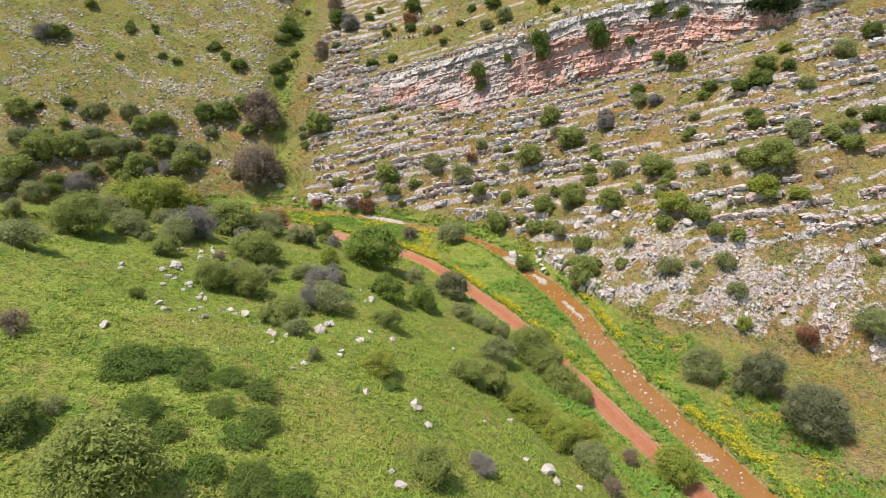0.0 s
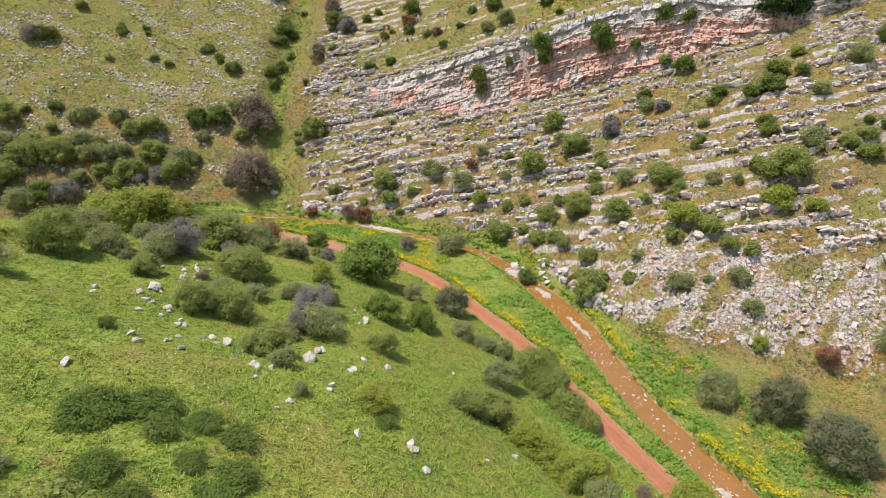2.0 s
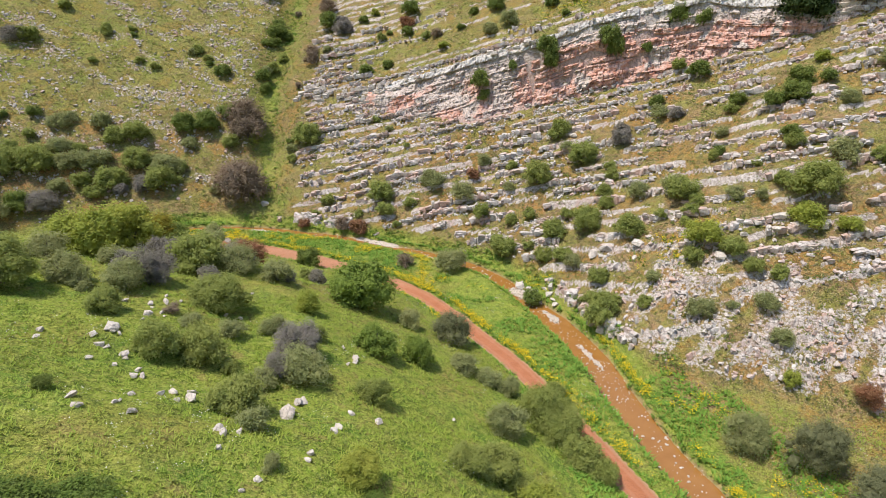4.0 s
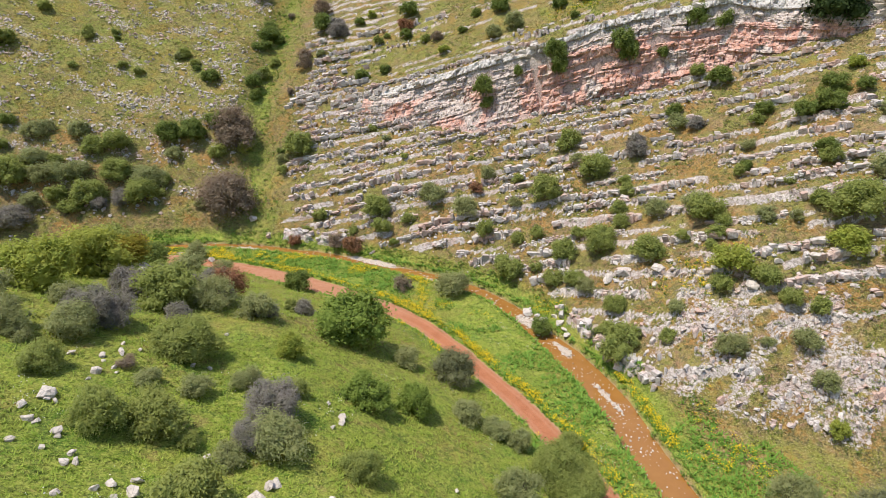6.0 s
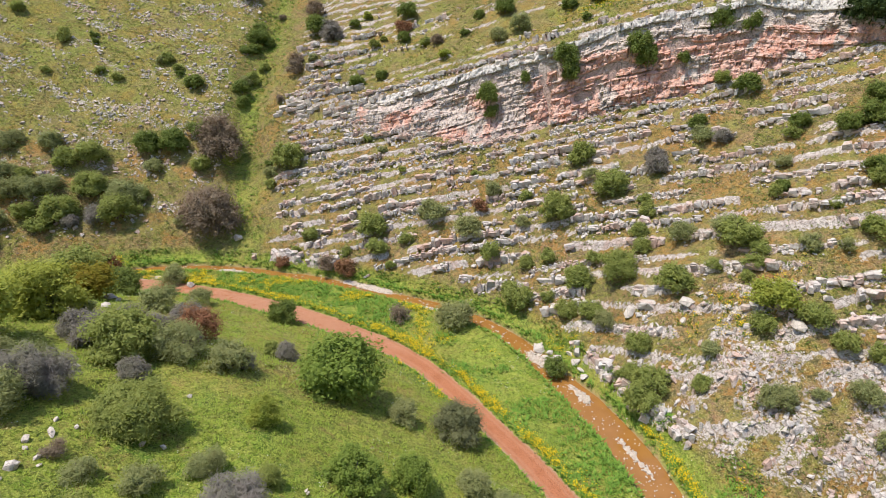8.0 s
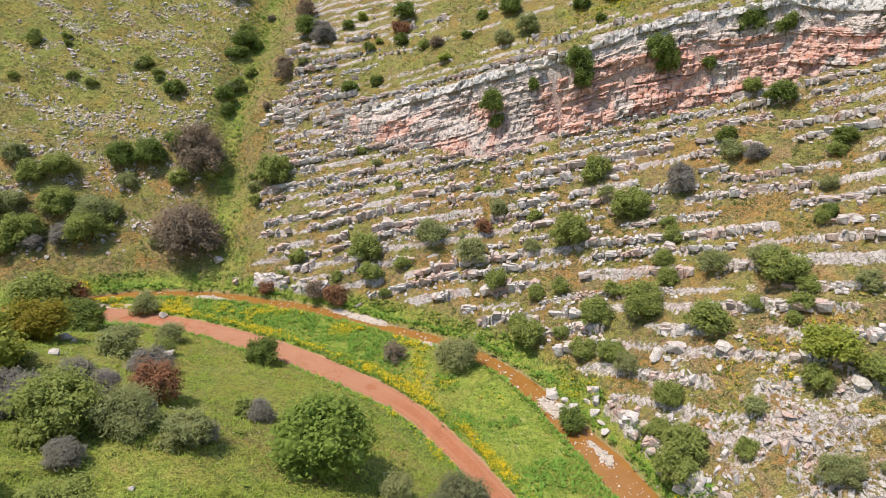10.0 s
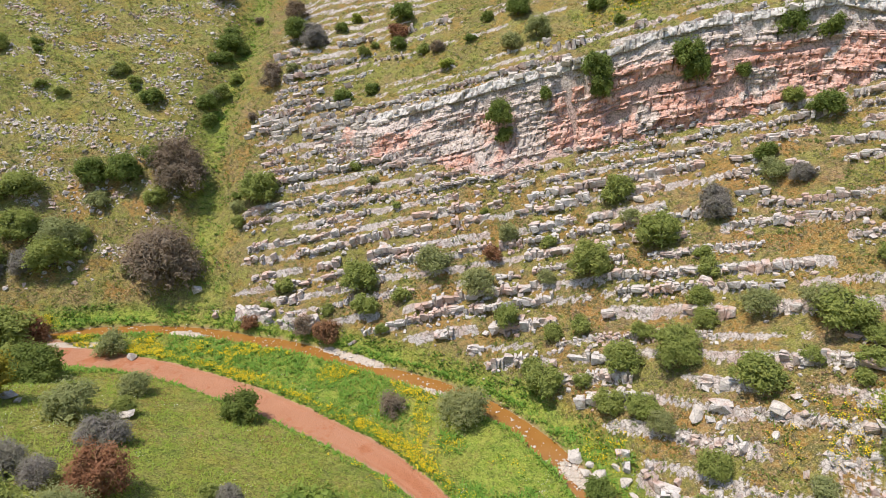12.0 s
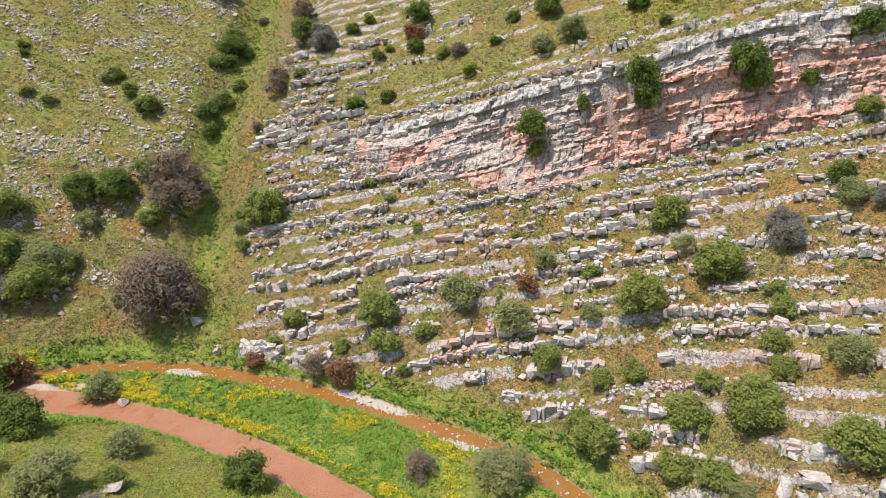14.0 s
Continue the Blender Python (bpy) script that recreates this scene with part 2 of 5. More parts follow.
def vnoise(x, y, seed=0):
    """Smooth value noise, 0 to 1, on arrays."""
    x, y = np.asarray(x, float), np.asarray(y, float)
    ix, iy = np.floor(x).astype(np.int64), np.floor(y).astype(np.int64)
    fx, fy = x - ix, y - iy
    fx, fy = fx * fx * (3 - 2 * fx), fy * fy * (3 - 2 * fy)
    a, b = hash2(ix, iy, seed), hash2(ix + 1, iy, seed)
    c, d = hash2(ix, iy + 1, seed), hash2(ix + 1, iy + 1, seed)
    return (a + (b - a) * fx) * (1 - fy) + (c + (d - c) * fx) * fy


def fbm(x, y, seed=0, octaves=3):
    """Layered noise, about -1 to 1."""
    total, amp, norm = 0.0, 1.0, 0.0
    for k in range(octaves):
        total = total + amp * (vnoise(x * 2**k, y * 2**k, seed + 7 * k) * 2 - 1)
        norm, amp = norm + amp, amp * 0.5
    return total / norm


def sstep(a, b, v):
    t = np.clip((v - a) / (b - a), 0, 1)
    return t * t * (3 - 2 * t)


def soft(v, w):
    """Zero below 0 and v above it, with a rounded knee."""
    return np.where(v > 8 * w, v, w * np.log1p(np.exp(np.clip(v / w, -40, 8.1)))) - 0.0


def along(x, y, line):
    """Signed distance from a polyline (positive on its left), and its third value at the nearest place."""
    x, y = np.asarray(x, float), np.asarray(y, float)
    best = np.full(x.shape, 1e9)
    side, value = np.zeros(x.shape), np.zeros(x.shape)
    for (ax, ay, av), (bx, by, bv) in zip(line[:-1], line[1:]):
        ux, uy = bx - ax, by - ay
        k = np.clip(((x - ax) * ux + (y - ay) * uy) / (ux * ux + uy * uy), 0, 1)
        d = np.hypot(x - ax - k * ux, y - ay - k * uy)
        near = d < best
        best = np.where(near, d, best)
        side = np.where(near, np.sign(ux * (y - ay) - uy * (x - ax)), side)
        value = np.where(near, av + k * (bv - av), value)
    return best * side, value


def rounded(line, times=2):
    """A polyline with its corners cut, so that it bends smoothly."""
    for _ in range(times):
        out = [line[0]]
        for a, b in zip(line[:-1], line[1:]):
            out.append(tuple(0.75 * p + 0.25 * q for p, q in zip(a, b)))
            out.append(tuple(0.25 * p + 0.75 * q for p, q in zip(a, b)))
        line = out + [line[-1]]
    return line


# x, y and the water's height
STREAM = rounded([(-260, 60, 9.0), (-150, 95, 8.0), (-95, 122, 7.2), (-70, 134, 6.9), (-52, 139.5, 6.9), (-34, 137, 6.8), (-20, 132.5, 6.8),
                  (-9, 127, 6.8), (0, 123, 6.7), (7, 117.5, 6.6), (12.5, 110.5, 6.5), (15.5, 104, 6.4), (19.5, 96, 6.3), (23, 84, 6.1),
                  (24.5, 75, 5.8), (28, 63.5, 5.4), (33, 51, 5.0), (38, 38, 4.6), (48, 10, 4.0), (80, -120, 2.0)], 1)
# x, y and the width of the track
ROAD = rounded([(-65, 137, 3.8), (-62.5, 133.6, 4.6), (-56.5, 130.6, 4.6), (-47, 128.8, 3.9), (-38, 126.2, 3.7), (-29.5, 122.4, 3.8), (-20.5, 117.6, 4.0),
                (-12.5, 112.6, 3.7), (-4.5, 106.8, 3.1), (1.5, 99, 2.9), (5.5, 92.5, 2.8), (10.5, 85, 2.9), (15, 75.5, 3.0), (19, 66.5, 3.0),
                (23, 57.5, 3.0), (27, 49.5, 3.0), (32, 38, 3.0), (42, 10, 3.0), (74, -120, 3.0)], 1)
# the foot of the grassy hillside
VALLEY = [(-260, 40, 0), (-150, 78, 0), (-95, 108, 0), (-72, 124, 0)] + [p for p in ROAD if p[0] > -57]
# the foot of the rocky slope
FOOT = rounded([(-260, 80, 0), (-150, 105, 0), (-95, 128, 0), (-70, 138.5, 0), (-52, 142.2, 0), (-34, 139.4, 0), (-20, 134.9, 0), (-8, 129.7, 0), (2, 125.0, 0),
                (9, 119.8, 0), (15, 114, 0), (18.3, 108.5, 0), (20.5, 102, 0), (22.8, 96.5, 0), (26, 89, 0), (31.5, 82.5, 0), (44, 75.5, 0), (58, 68, 0),
                (76, 59, 0), (110, 40, 0), (200, -60, 0)], 1)
GULLY = rounded([(-40, 140, 0), (-42, 150, 1), (-46, 165, 1), (-47, 182, 1), (-46, 205, 1), (-44, 240, 1), (-40, 330, 1)], 1)
# the lip of the cliff: x, y and its height
CLIFF = rounded([(-42, 175, 0), (-32, 173, 1.2), (-22, 170, 2.0), (-13, 167, 3.0), (-4, 164, 5.2), (5, 161.5, 7.8), (14, 159, 10.2), (24, 156, 12.0), (36, 153, 12.6),
                 (48, 150.5, 12.2), (60, 146.5, 9.0), (74, 141, 3.5), (95, 130, 0)], 1)


def skirt(x):
    """How far the cliff's smooth lower slabs reach below its foot."""
    return 0.3 + 4.5 * np.exp(-((x - 8) / 9.0) ** 2)


# bars of pale gravel: x, y, half length, half width, way
GRAVEL = [(-2.0, 122.2, 3.6, 0.9, -0.45), (-14, 130.6, 6.0, 0.8, -0.45), (14.6, 107, 4.0, 1.3, -1.0), (18.2, 99.5, 2.6, 0.8, -1.1), (-56, 133.6, 5.0, 0.9, 0.0),
          (-41, 137.6, 3.5, 1.0, -0.2), (22.0, 88, 4.0, 0.5, -1.25), (31.0, 54, 1.2, 0.6, -1.1)]


def gravel_at(x, y):
    out = np.zeros(np.shape(x))
    for cx, cy, a, b, w in GRAVEL:
        u = (x - cx) * math.cos(w) + (y - cy) * math.sin(w)
        v = (y - cy) * math.cos(w) - (x - cx) * math.sin(w)
        out = np.maximum(out, sstep(1.25, 0.7, np.hypot(u / a, v / b) + 0.3 * fbm(x / 1.3, y / 1.3, 111, 2)))
    return out


def bedding(x, y):
    """How the rock's layers dip."""
    return 0.20 * x - 0.32 * (y - 140)


def smooth_land(x, y):
    """Height before the ledges, and the fields that go with it."""
    ds, water = along(x, y, STREAM)
    dr, width = along(x, y, ROAD)
    dv, _ = along(x, y, VALLEY)
    df, _ = along(x, y, FOOT)
    dg, lg = along(x, y, GULLY)
    wob = fbm(x / 17, y / 17, 3)
    # valley floor
    z = water + 0.75 + 0.25 * fbm(x / 6, y / 6, 5) + 0.05 * np.clip(ds - 3, 0, 30)
    # hillside on the near side of the track
    dl = np.clip(-dv - width / 2 - 0.3, 0, None)
    near = sstep(90, 50, y)
    steep = 0.55 + 0.15 * near
    left = 0.42 * dl + (steep - 0.42) * soft(dl - 12, 3.0) - (steep - 0.43) * soft(dl - 31, 4.0) - 0.11 * near * np.clip(dl - 32, 0, 25)
    left = left - 2.8 * sstep(25, 35, dl) * sstep(45, 58, y) * (1 - 0.6 * sstep(82, 98, y))
    left = left * (1 + 0.05 * wob * sstep(5, 20, dl)) + 0.25 * fbm(x / 5, y / 5, 11) * sstep(1, 6, dl)
    # far slope
    dd = np.clip(df, 0, None)
    up = 0.665 * np.clip(dd, 0, 50) + 0.60 * np.clip(dd - 50, 0, 300)
    up = up + (1.2 * wob + 0.6 * fbm(x / 7, y / 7, 21)) * sstep(2, 14, dd)
    cut = 3.6 * np.exp(-(dg / 5.0) ** 2) * sstep(-0.1, 0.9, lg) * sstep(3, 20, dd)
    dc, tall = along(x, y, CLIFF)
    cliff = tall * sstep(-2.6, 1.6, dc + 0.5 * fbm(x / 3, y / 3, 31)) * (1 - 0.3 * sstep(4, 50, dc))
    return z + left + up - cut + cliff, dict(dc=dc, tall=tall, ds=ds, dr=dr, df=df, dg=dg, dl=dl, dd=dd, water=water, width=width)


def land(x, y):
    """Height of the ground with ledges, banks and track, and what covers it."""
    z, f = smooth_land(x, y)
    ds, dr, df, dg, dl, dd, dc, tall = (f[k] for k in ("ds", "dr", "df", "dg", "dl", "dd", "dc", "tall"))
    # ledges of the layered rock
    east = sstep(2, 9, -dg) * sstep(-40, -30, x)
    zone = sstep(0.8, 4, dd) * (0.10 + 0.90 * east)
    knob = sstep(111, 103, y - 0.12 * (x - 30)) * sstep(17, 21, x) * sstep(0.3, 2, dd) * sstep(20, 14, dd + 2 * fbm(x / 6, y / 6, 51))
    above = sstep(1.5, 6, dc) * sstep(0.5, 3, tall)
    b = (z - bedding(x, y)) / 2.3 + 0.24 * fbm(x / 11, y / 11, 41) + 0.10 * fbm(x / 2.6, y / 2.6, 42)
    b = b + 0.30 * fbm(b * 0.8, b * 0 + 3, 43, 2)
    layer = np.floor(b)
    p = b - layer
    power = 0.22 + 0.36 * hash2(layer.astype(np.int64), layer.astype(np.int64) * 0 + 5, 47)
    gaps = sstep(-0.35, 0.25, fbm(x / 5.0, layer * 3.7, 53, 3) + 0.27 - 0.16 * sstep(28, 45, x) + 0.25 * fbm(x / 1.7, y / 1.7, 54, 2))
    power = power * gaps * zone * (1 - 0.65 * above) * (1 - 0.5 * knob)
    z = z + 2.3 * power * (sstep(0, 0.26, p) - p)
    riser = sstep(0.0, 0.05, p) * sstep(0.46, 0.28, p) * sstep(0.05, 0.20, power)
    rough = fbm(x / 1.6, y / 1.6, 61, 3)
    crag = sstep(-0.20, 0.35, fbm((x + 0.8 * y) / 6.5, (y - 0.8 * x) / 2.6, 67, 3) + 0.15)
    face = sstep(-3.6 - skirt(x), -2.2 - skirt(x), dc) * sstep(2.2, 1.2, dc) * sstep(1.0, 4.0, tall)
    west = sstep(-2, -7, -dg) * sstep(4, 10, dd) * sstep(-0.05, 0.35, fbm(x / 5.5 + 0.2 * y, y / 2.4, 71, 4))
    rim = 0.8 * np.exp(-((dg - 8 + 4 * fbm(x / 6, y / 6, 76)) / 3.0) ** 2) * sstep(4, 10, dd) * sstep(62, 45, dd) * sstep(0.45, 0.65, vnoise(x / 2.2, y / 2.2, 75))
    west = np.maximum(west, rim)
    bluff = sstep(2.6, 1.2, dd) * sstep(0.05, 0.4, dd) * np.maximum(sstep(-40, -35, x) * sstep(-13, -20, x), sstep(15.5, 18, x) * sstep(111, 106, y) * sstep(32, 28, x)) * sstep(-0.4, 0.1, fbm(x / 3, y / 3, 69))
    z = z + 1.3 * bluff
    f["bluff"] = bluff
    rock = np.clip(np.maximum.reduce([bluff, 0.8 * riser, face, 0.52 * knob * crag, 0.42 * west]), 0, 1)
    z = z + rough * (0.26 + 0.35 * knob + 0.35 * face) * np.clip(rock + 0.2, 0, 1) * sstep(0, 2, dd)
    # stream bed and track
    half = 1.35 + 0.5 * fbm(x / 6, y / 6, 73, 2) + 0.75 * sstep(112, 92, y)
    bank = np.abs(ds) - half
    z = np.where(bank < 0.9, f["water"] - 0.35 + (z - f["water"] + 0.35) * sstep(-0.5, 0.9, bank), z)
    gravel = gravel_at(x, y)
    z = z + gravel * (f["water"] + 0.10 + 0.05 * rough - z)
    edge = np.abs(dr) - f["width"] / 2 - 0.25 * fbm(x / 2.2, y / 2.2, 79, 2)
    bed = f["water"] + 0.72 - 0.12 * sstep(106, 116, y)
    on = sstep(0.35, -0.25, edge)
    f["across"] = dr / (f["width"] / 2)
    ruts = 0.05 * np.cos(np.clip(np.abs(dr) - 0.75, -0.6, 0.6) / 0.6 * 3.14) * sstep(116, 106, y)
    z = z + (bed - ruts + 0.03 * rough - z) * on
    wild = 0.06 * fbm(x / 0.9, y / 0.9, 83, 2) * (1 - on) * sstep(0.3, 1.2, bank)
    f.update(gravel=gravel, rock=rock * (1 - on), track=on, bank=bank, edge=edge, riser=riser, face=face, knob=knob, west=west, layer=layer, p=p, above=above, b=b)
    return z + wild, f


# ---- ground and water ----
def mesh_of(name, verts, faces, material, smooth=False):
    me = bpy.data.meshes.new(name)
    me.from_pydata(verts, [], faces)
    if smooth:
        me.polygons.foreach_set("use_smooth", [True] * len(me.polygons))
    me.materials.append(material)
    return me


def steps(*spans):
    """Grid lines: (from, to, spacing), span after span."""
    out = []
    for a, b, s in spans:
        out += list(np.linspace(a, b, max(2, int(round((b - a) / s)) + 1))[:-1])
    return np.array(out + [spans[-1][1]])


def build_ground():
    gx = steps((-900, -240, 60), (-240, -150, 3), (-150, -95, 0.8), (-95, 82, 0.46), (82, 150, 1.0), (150, 240, 4), (240, 900, 60))
    gy = steps((-400, -60, 20), (-60, 25, 2), (25, 40, 0.6), (40, 178, 0.46), (178, 230, 0.8), (230, 300, 2.5), (300, 900, 60))
    X, Y = np.meshgrid(gx, gy)
    Z, f = land(X, Y)
    nx, ny = len(gx), len(gy)
    co = np.stack([X, Y, Z], -1).reshape(-1, 3)
    idx = np.arange(nx * ny).reshape(ny, nx)
    quads = np.stack([idx[:-1, :-1], idx[:-1, 1:], idx[1:, 1:], idx[1:, :-1]], -1).reshape(-1, 4)
    me = bpy.data.meshes.new("ground")
    me.vertices.add(len(co))
    me.vertices.foreach_set("co", co.ravel())
    me.loops.add(quads.size)
    me.loops.foreach_set("vertex_index", quads.ravel())
    me.polygons.add(len(quads))
    me.polygons.foreach_set("loop_start", np.arange(len(quads)) * 4)
    me.update()
    me.polygons.foreach_set("use_smooth", np.ones(len(quads), bool))
    dry = sstep(0.3, 3.5, f["dd"]) * (0.95 + 0.20 * fbm(X / 9, Y / 9, 91)) * (1 - 0.85 * np.exp(-((f["dg"] + 2.0 * fbm(X / 5, Y / 5, 97)) / 3.5) ** 2) * (f["dd"] > 2) * (0.85 + 0.25 * fbm(X / 3, Y / 3, 98)))
    dry = dry * (1 - 0.22 * f["above"]) + 1.0 * sstep(4.5, 9, f["ds"]) * (f["dd"] < 2) * (Y < 95) * (0.85 + 0.3 * fbm(X / 7, Y / 7, 95))
    dry = dry * (1 - 0.38 * sstep(-2, -8, -f["dg"]) * sstep(24, 36, f["dd"]))
    dry = dry + 0.45 * sstep(72, 98, Y) * (f["dl"] > 0.5) * (f["dd"] < 2) * (0.8 + 0.8 * fbm(X / 6, Y / 6, 99))
    dry = np.clip(dry + 0.5 * f["knob"], 0, 1)
    fields = dict(across=np.clip(f["across"], -1.5, 1.5), gravel=f["gravel"], rock=f["rock"], track=f["track"], dry=dry, pink=f["face"] * sstep(0.6, -0.8, f["dc"]),
                  wet=f["track"] * sstep(104, 114, Y) * sstep(0.1, -0.7, f["edge"]),
                  bed=sstep(0.35, -0.1, f["bank"] + 0.2 * fbm(X / 2, Y / 2, 93)))
    for key, val in fields.items():
        me.attributes.new(key, "FLOAT", "POINT").data.foreach_set("value", val.ravel().astype(np.float32))
    me.materials.append(GROUND)
    return tagged(new("ground", me), "grassy hillsides and layered limestone slope round a valley", "ground", kind="structure")


def ribbon(line, half, lift, every=1.0):
    """A flat strip of water along a polyline with heights."""
    pts, out = [Vector(p) for p in line], []
    for a, b in zip(pts[:-1], pts[1:]):
        n = max(1, int((b - a).length / every))
        out += [a.lerp(b, k / n) for k in range(n)]
    out.append(pts[-1])
    verts, faces = [], []
    for k, p in enumerate(out):
        d = (out[min(k + 1, len(out) - 1)] - out[max(k - 1, 0)]).to_2d().normalized()
        side = Vector((-d.y, d.x))
        verts += [(p.x + side.x * half, p.y + side.y * half, p.z + lift), (p.x - side.x * half, p.y - side.y * half, p.z + lift)]
        if k:
            faces.append((2 * k - 2, 2 * k - 1, 2 * k + 1, 2 * k))
    return verts, faces


ground = build_ground()
water = new("stream", mesh_of("stream", *ribbon(STREAM, 3.0, -0.02), WATER))
tagged(water, "shallow muddy brown stream between grassy banks", "water", kind="structure")


# ---- helpers for rocks and plants ----
rng = np.random.default_rng(7)


def land_z(x, y):
    return land(np.asarray(x, float), np.asarray(y, float))[0]


def part(name, me, parent, label=""):
    ob = new(name, me)
    ob.parent = parent
    return tagged(ob, label) if label else ob


def hull(points):
    """The convex hull of some points, as arrays of corners and triangles."""
    bm = bmesh.new()
    for p in points:
        bm.verts.new(p)
    bmesh.ops.convex_hull(bm, input=bm.verts)
    loose = [v for v in bm.verts if not v.link_faces]
    bmesh.ops.delete(bm, geom=loose, context="VERTS")
    bmesh.ops.triangulate(bm, faces=bm.faces)
    bm.verts.index_update()
    v = np.array([v.co[:] for v in bm.verts])
    f = np.array([[w.index for w in face.verts] for face in bm.faces])
    bm.free()
    return v, f


def block_shape(jitter, chamfer):
    """A split block of bedded rock, about 1 x 1 x 1."""
    pts = []
    for sx in (-1, 1):
        for sy in (-1, 1):
            for sz in (-1, 1):
                c = np.array([sx, sy, sz]) * 0.5 + rng.uniform(-jitter, jitter, 3)
                for axis in rng.choice(3, 2, replace=False):
                    q = c.copy()
                    q[axis] *= 1 - rng.uniform(0.4, 1.6) * chamfer
                    pts.append(q)
    return hull(pts)


def boulder_shape(n=16):
    p = rng.normal(size=(n, 3))
    p = p / np.linalg.norm(p, axis=1)[:, None] * rng.uniform(0.38, 0.56, (n, 1))
    return hull(p)


BLOCKS = [block_shape(rng.uniform(0.16, 0.27), rng.uniform(0.12, 0.24)) for _ in range(26)]
BOULDERS = [boulder_shape(rng.integers(10, 13)) for _ in range(14)]
CHIPS = [hull(rng.uniform(-0.5, 0.5, (1, 3)) * 0.2 + np.array([(a, b, c) for a in (-0.5, 0.5) for b in (-0.5, 0.5) for c in (-0.5, 0.5)]) + rng.uniform(-0.17, 0.17, (8, 3))) for _ in range(12)]


def turn(yaw, tilt_x=0.0, tilt_y=0.0):
    return np.array(Euler((tilt_x, tilt_y, yaw)).to_matrix())


def soup(name, shapes, items, material):
    """One mesh of many pieces. Items: shape's number, 3 x 3 matrix, place."""
    vs, fs, base = [], [], 0
    for k, m, p in items:
        v, f = shapes[k]
        vs.append(v @ m.T + p)
        fs.append(f + base)
        base += len(v)
    v, f = np.concatenate(vs), np.concatenate(fs)
    return raw_mesh(name, v, f, material)


def raw_mesh(name, v, f, material):
    me = bpy.data.meshes.new(name)
    n = f.shape[1]
    me.vertices.add(len(v))
    me.vertices.foreach_set("co", np.ascontiguousarray(v, np.float32).ravel())
    me.loops.add(f.size)
    me.loops.foreach_set("vertex_index", np.ascontiguousarray(f, np.int32).ravel())
    me.polygons.add(len(f))
    me.polygons.foreach_set("loop_start", np.arange(len(f), dtype=np.int32) * n)
    me.update()
    me.shade_flat()
    me.materials.append(material)
    return me


# ---- broken ledges of the rocky slope ----
def ledge_rows():
    """Where each bed comes out of the slope: for each layer, its line in plan."""
    gx, gy = np.arange(-62, 94, 0.3), np.arange(72, 192, 0.15)
    X, Y = np.meshgrid(gx, gy, indexing="ij")
    Z, f = land(X, Y)
    level = np.floor(f["b"] - 0.10)
    rows = collections.defaultdict(dict)
    for i, k in zip(*np.where(level[:, 1:] > level[:, :-1])):
        rows[int(level[i, k + 1])].setdefault(i, k)
    return gx, gy, Z, f, rows


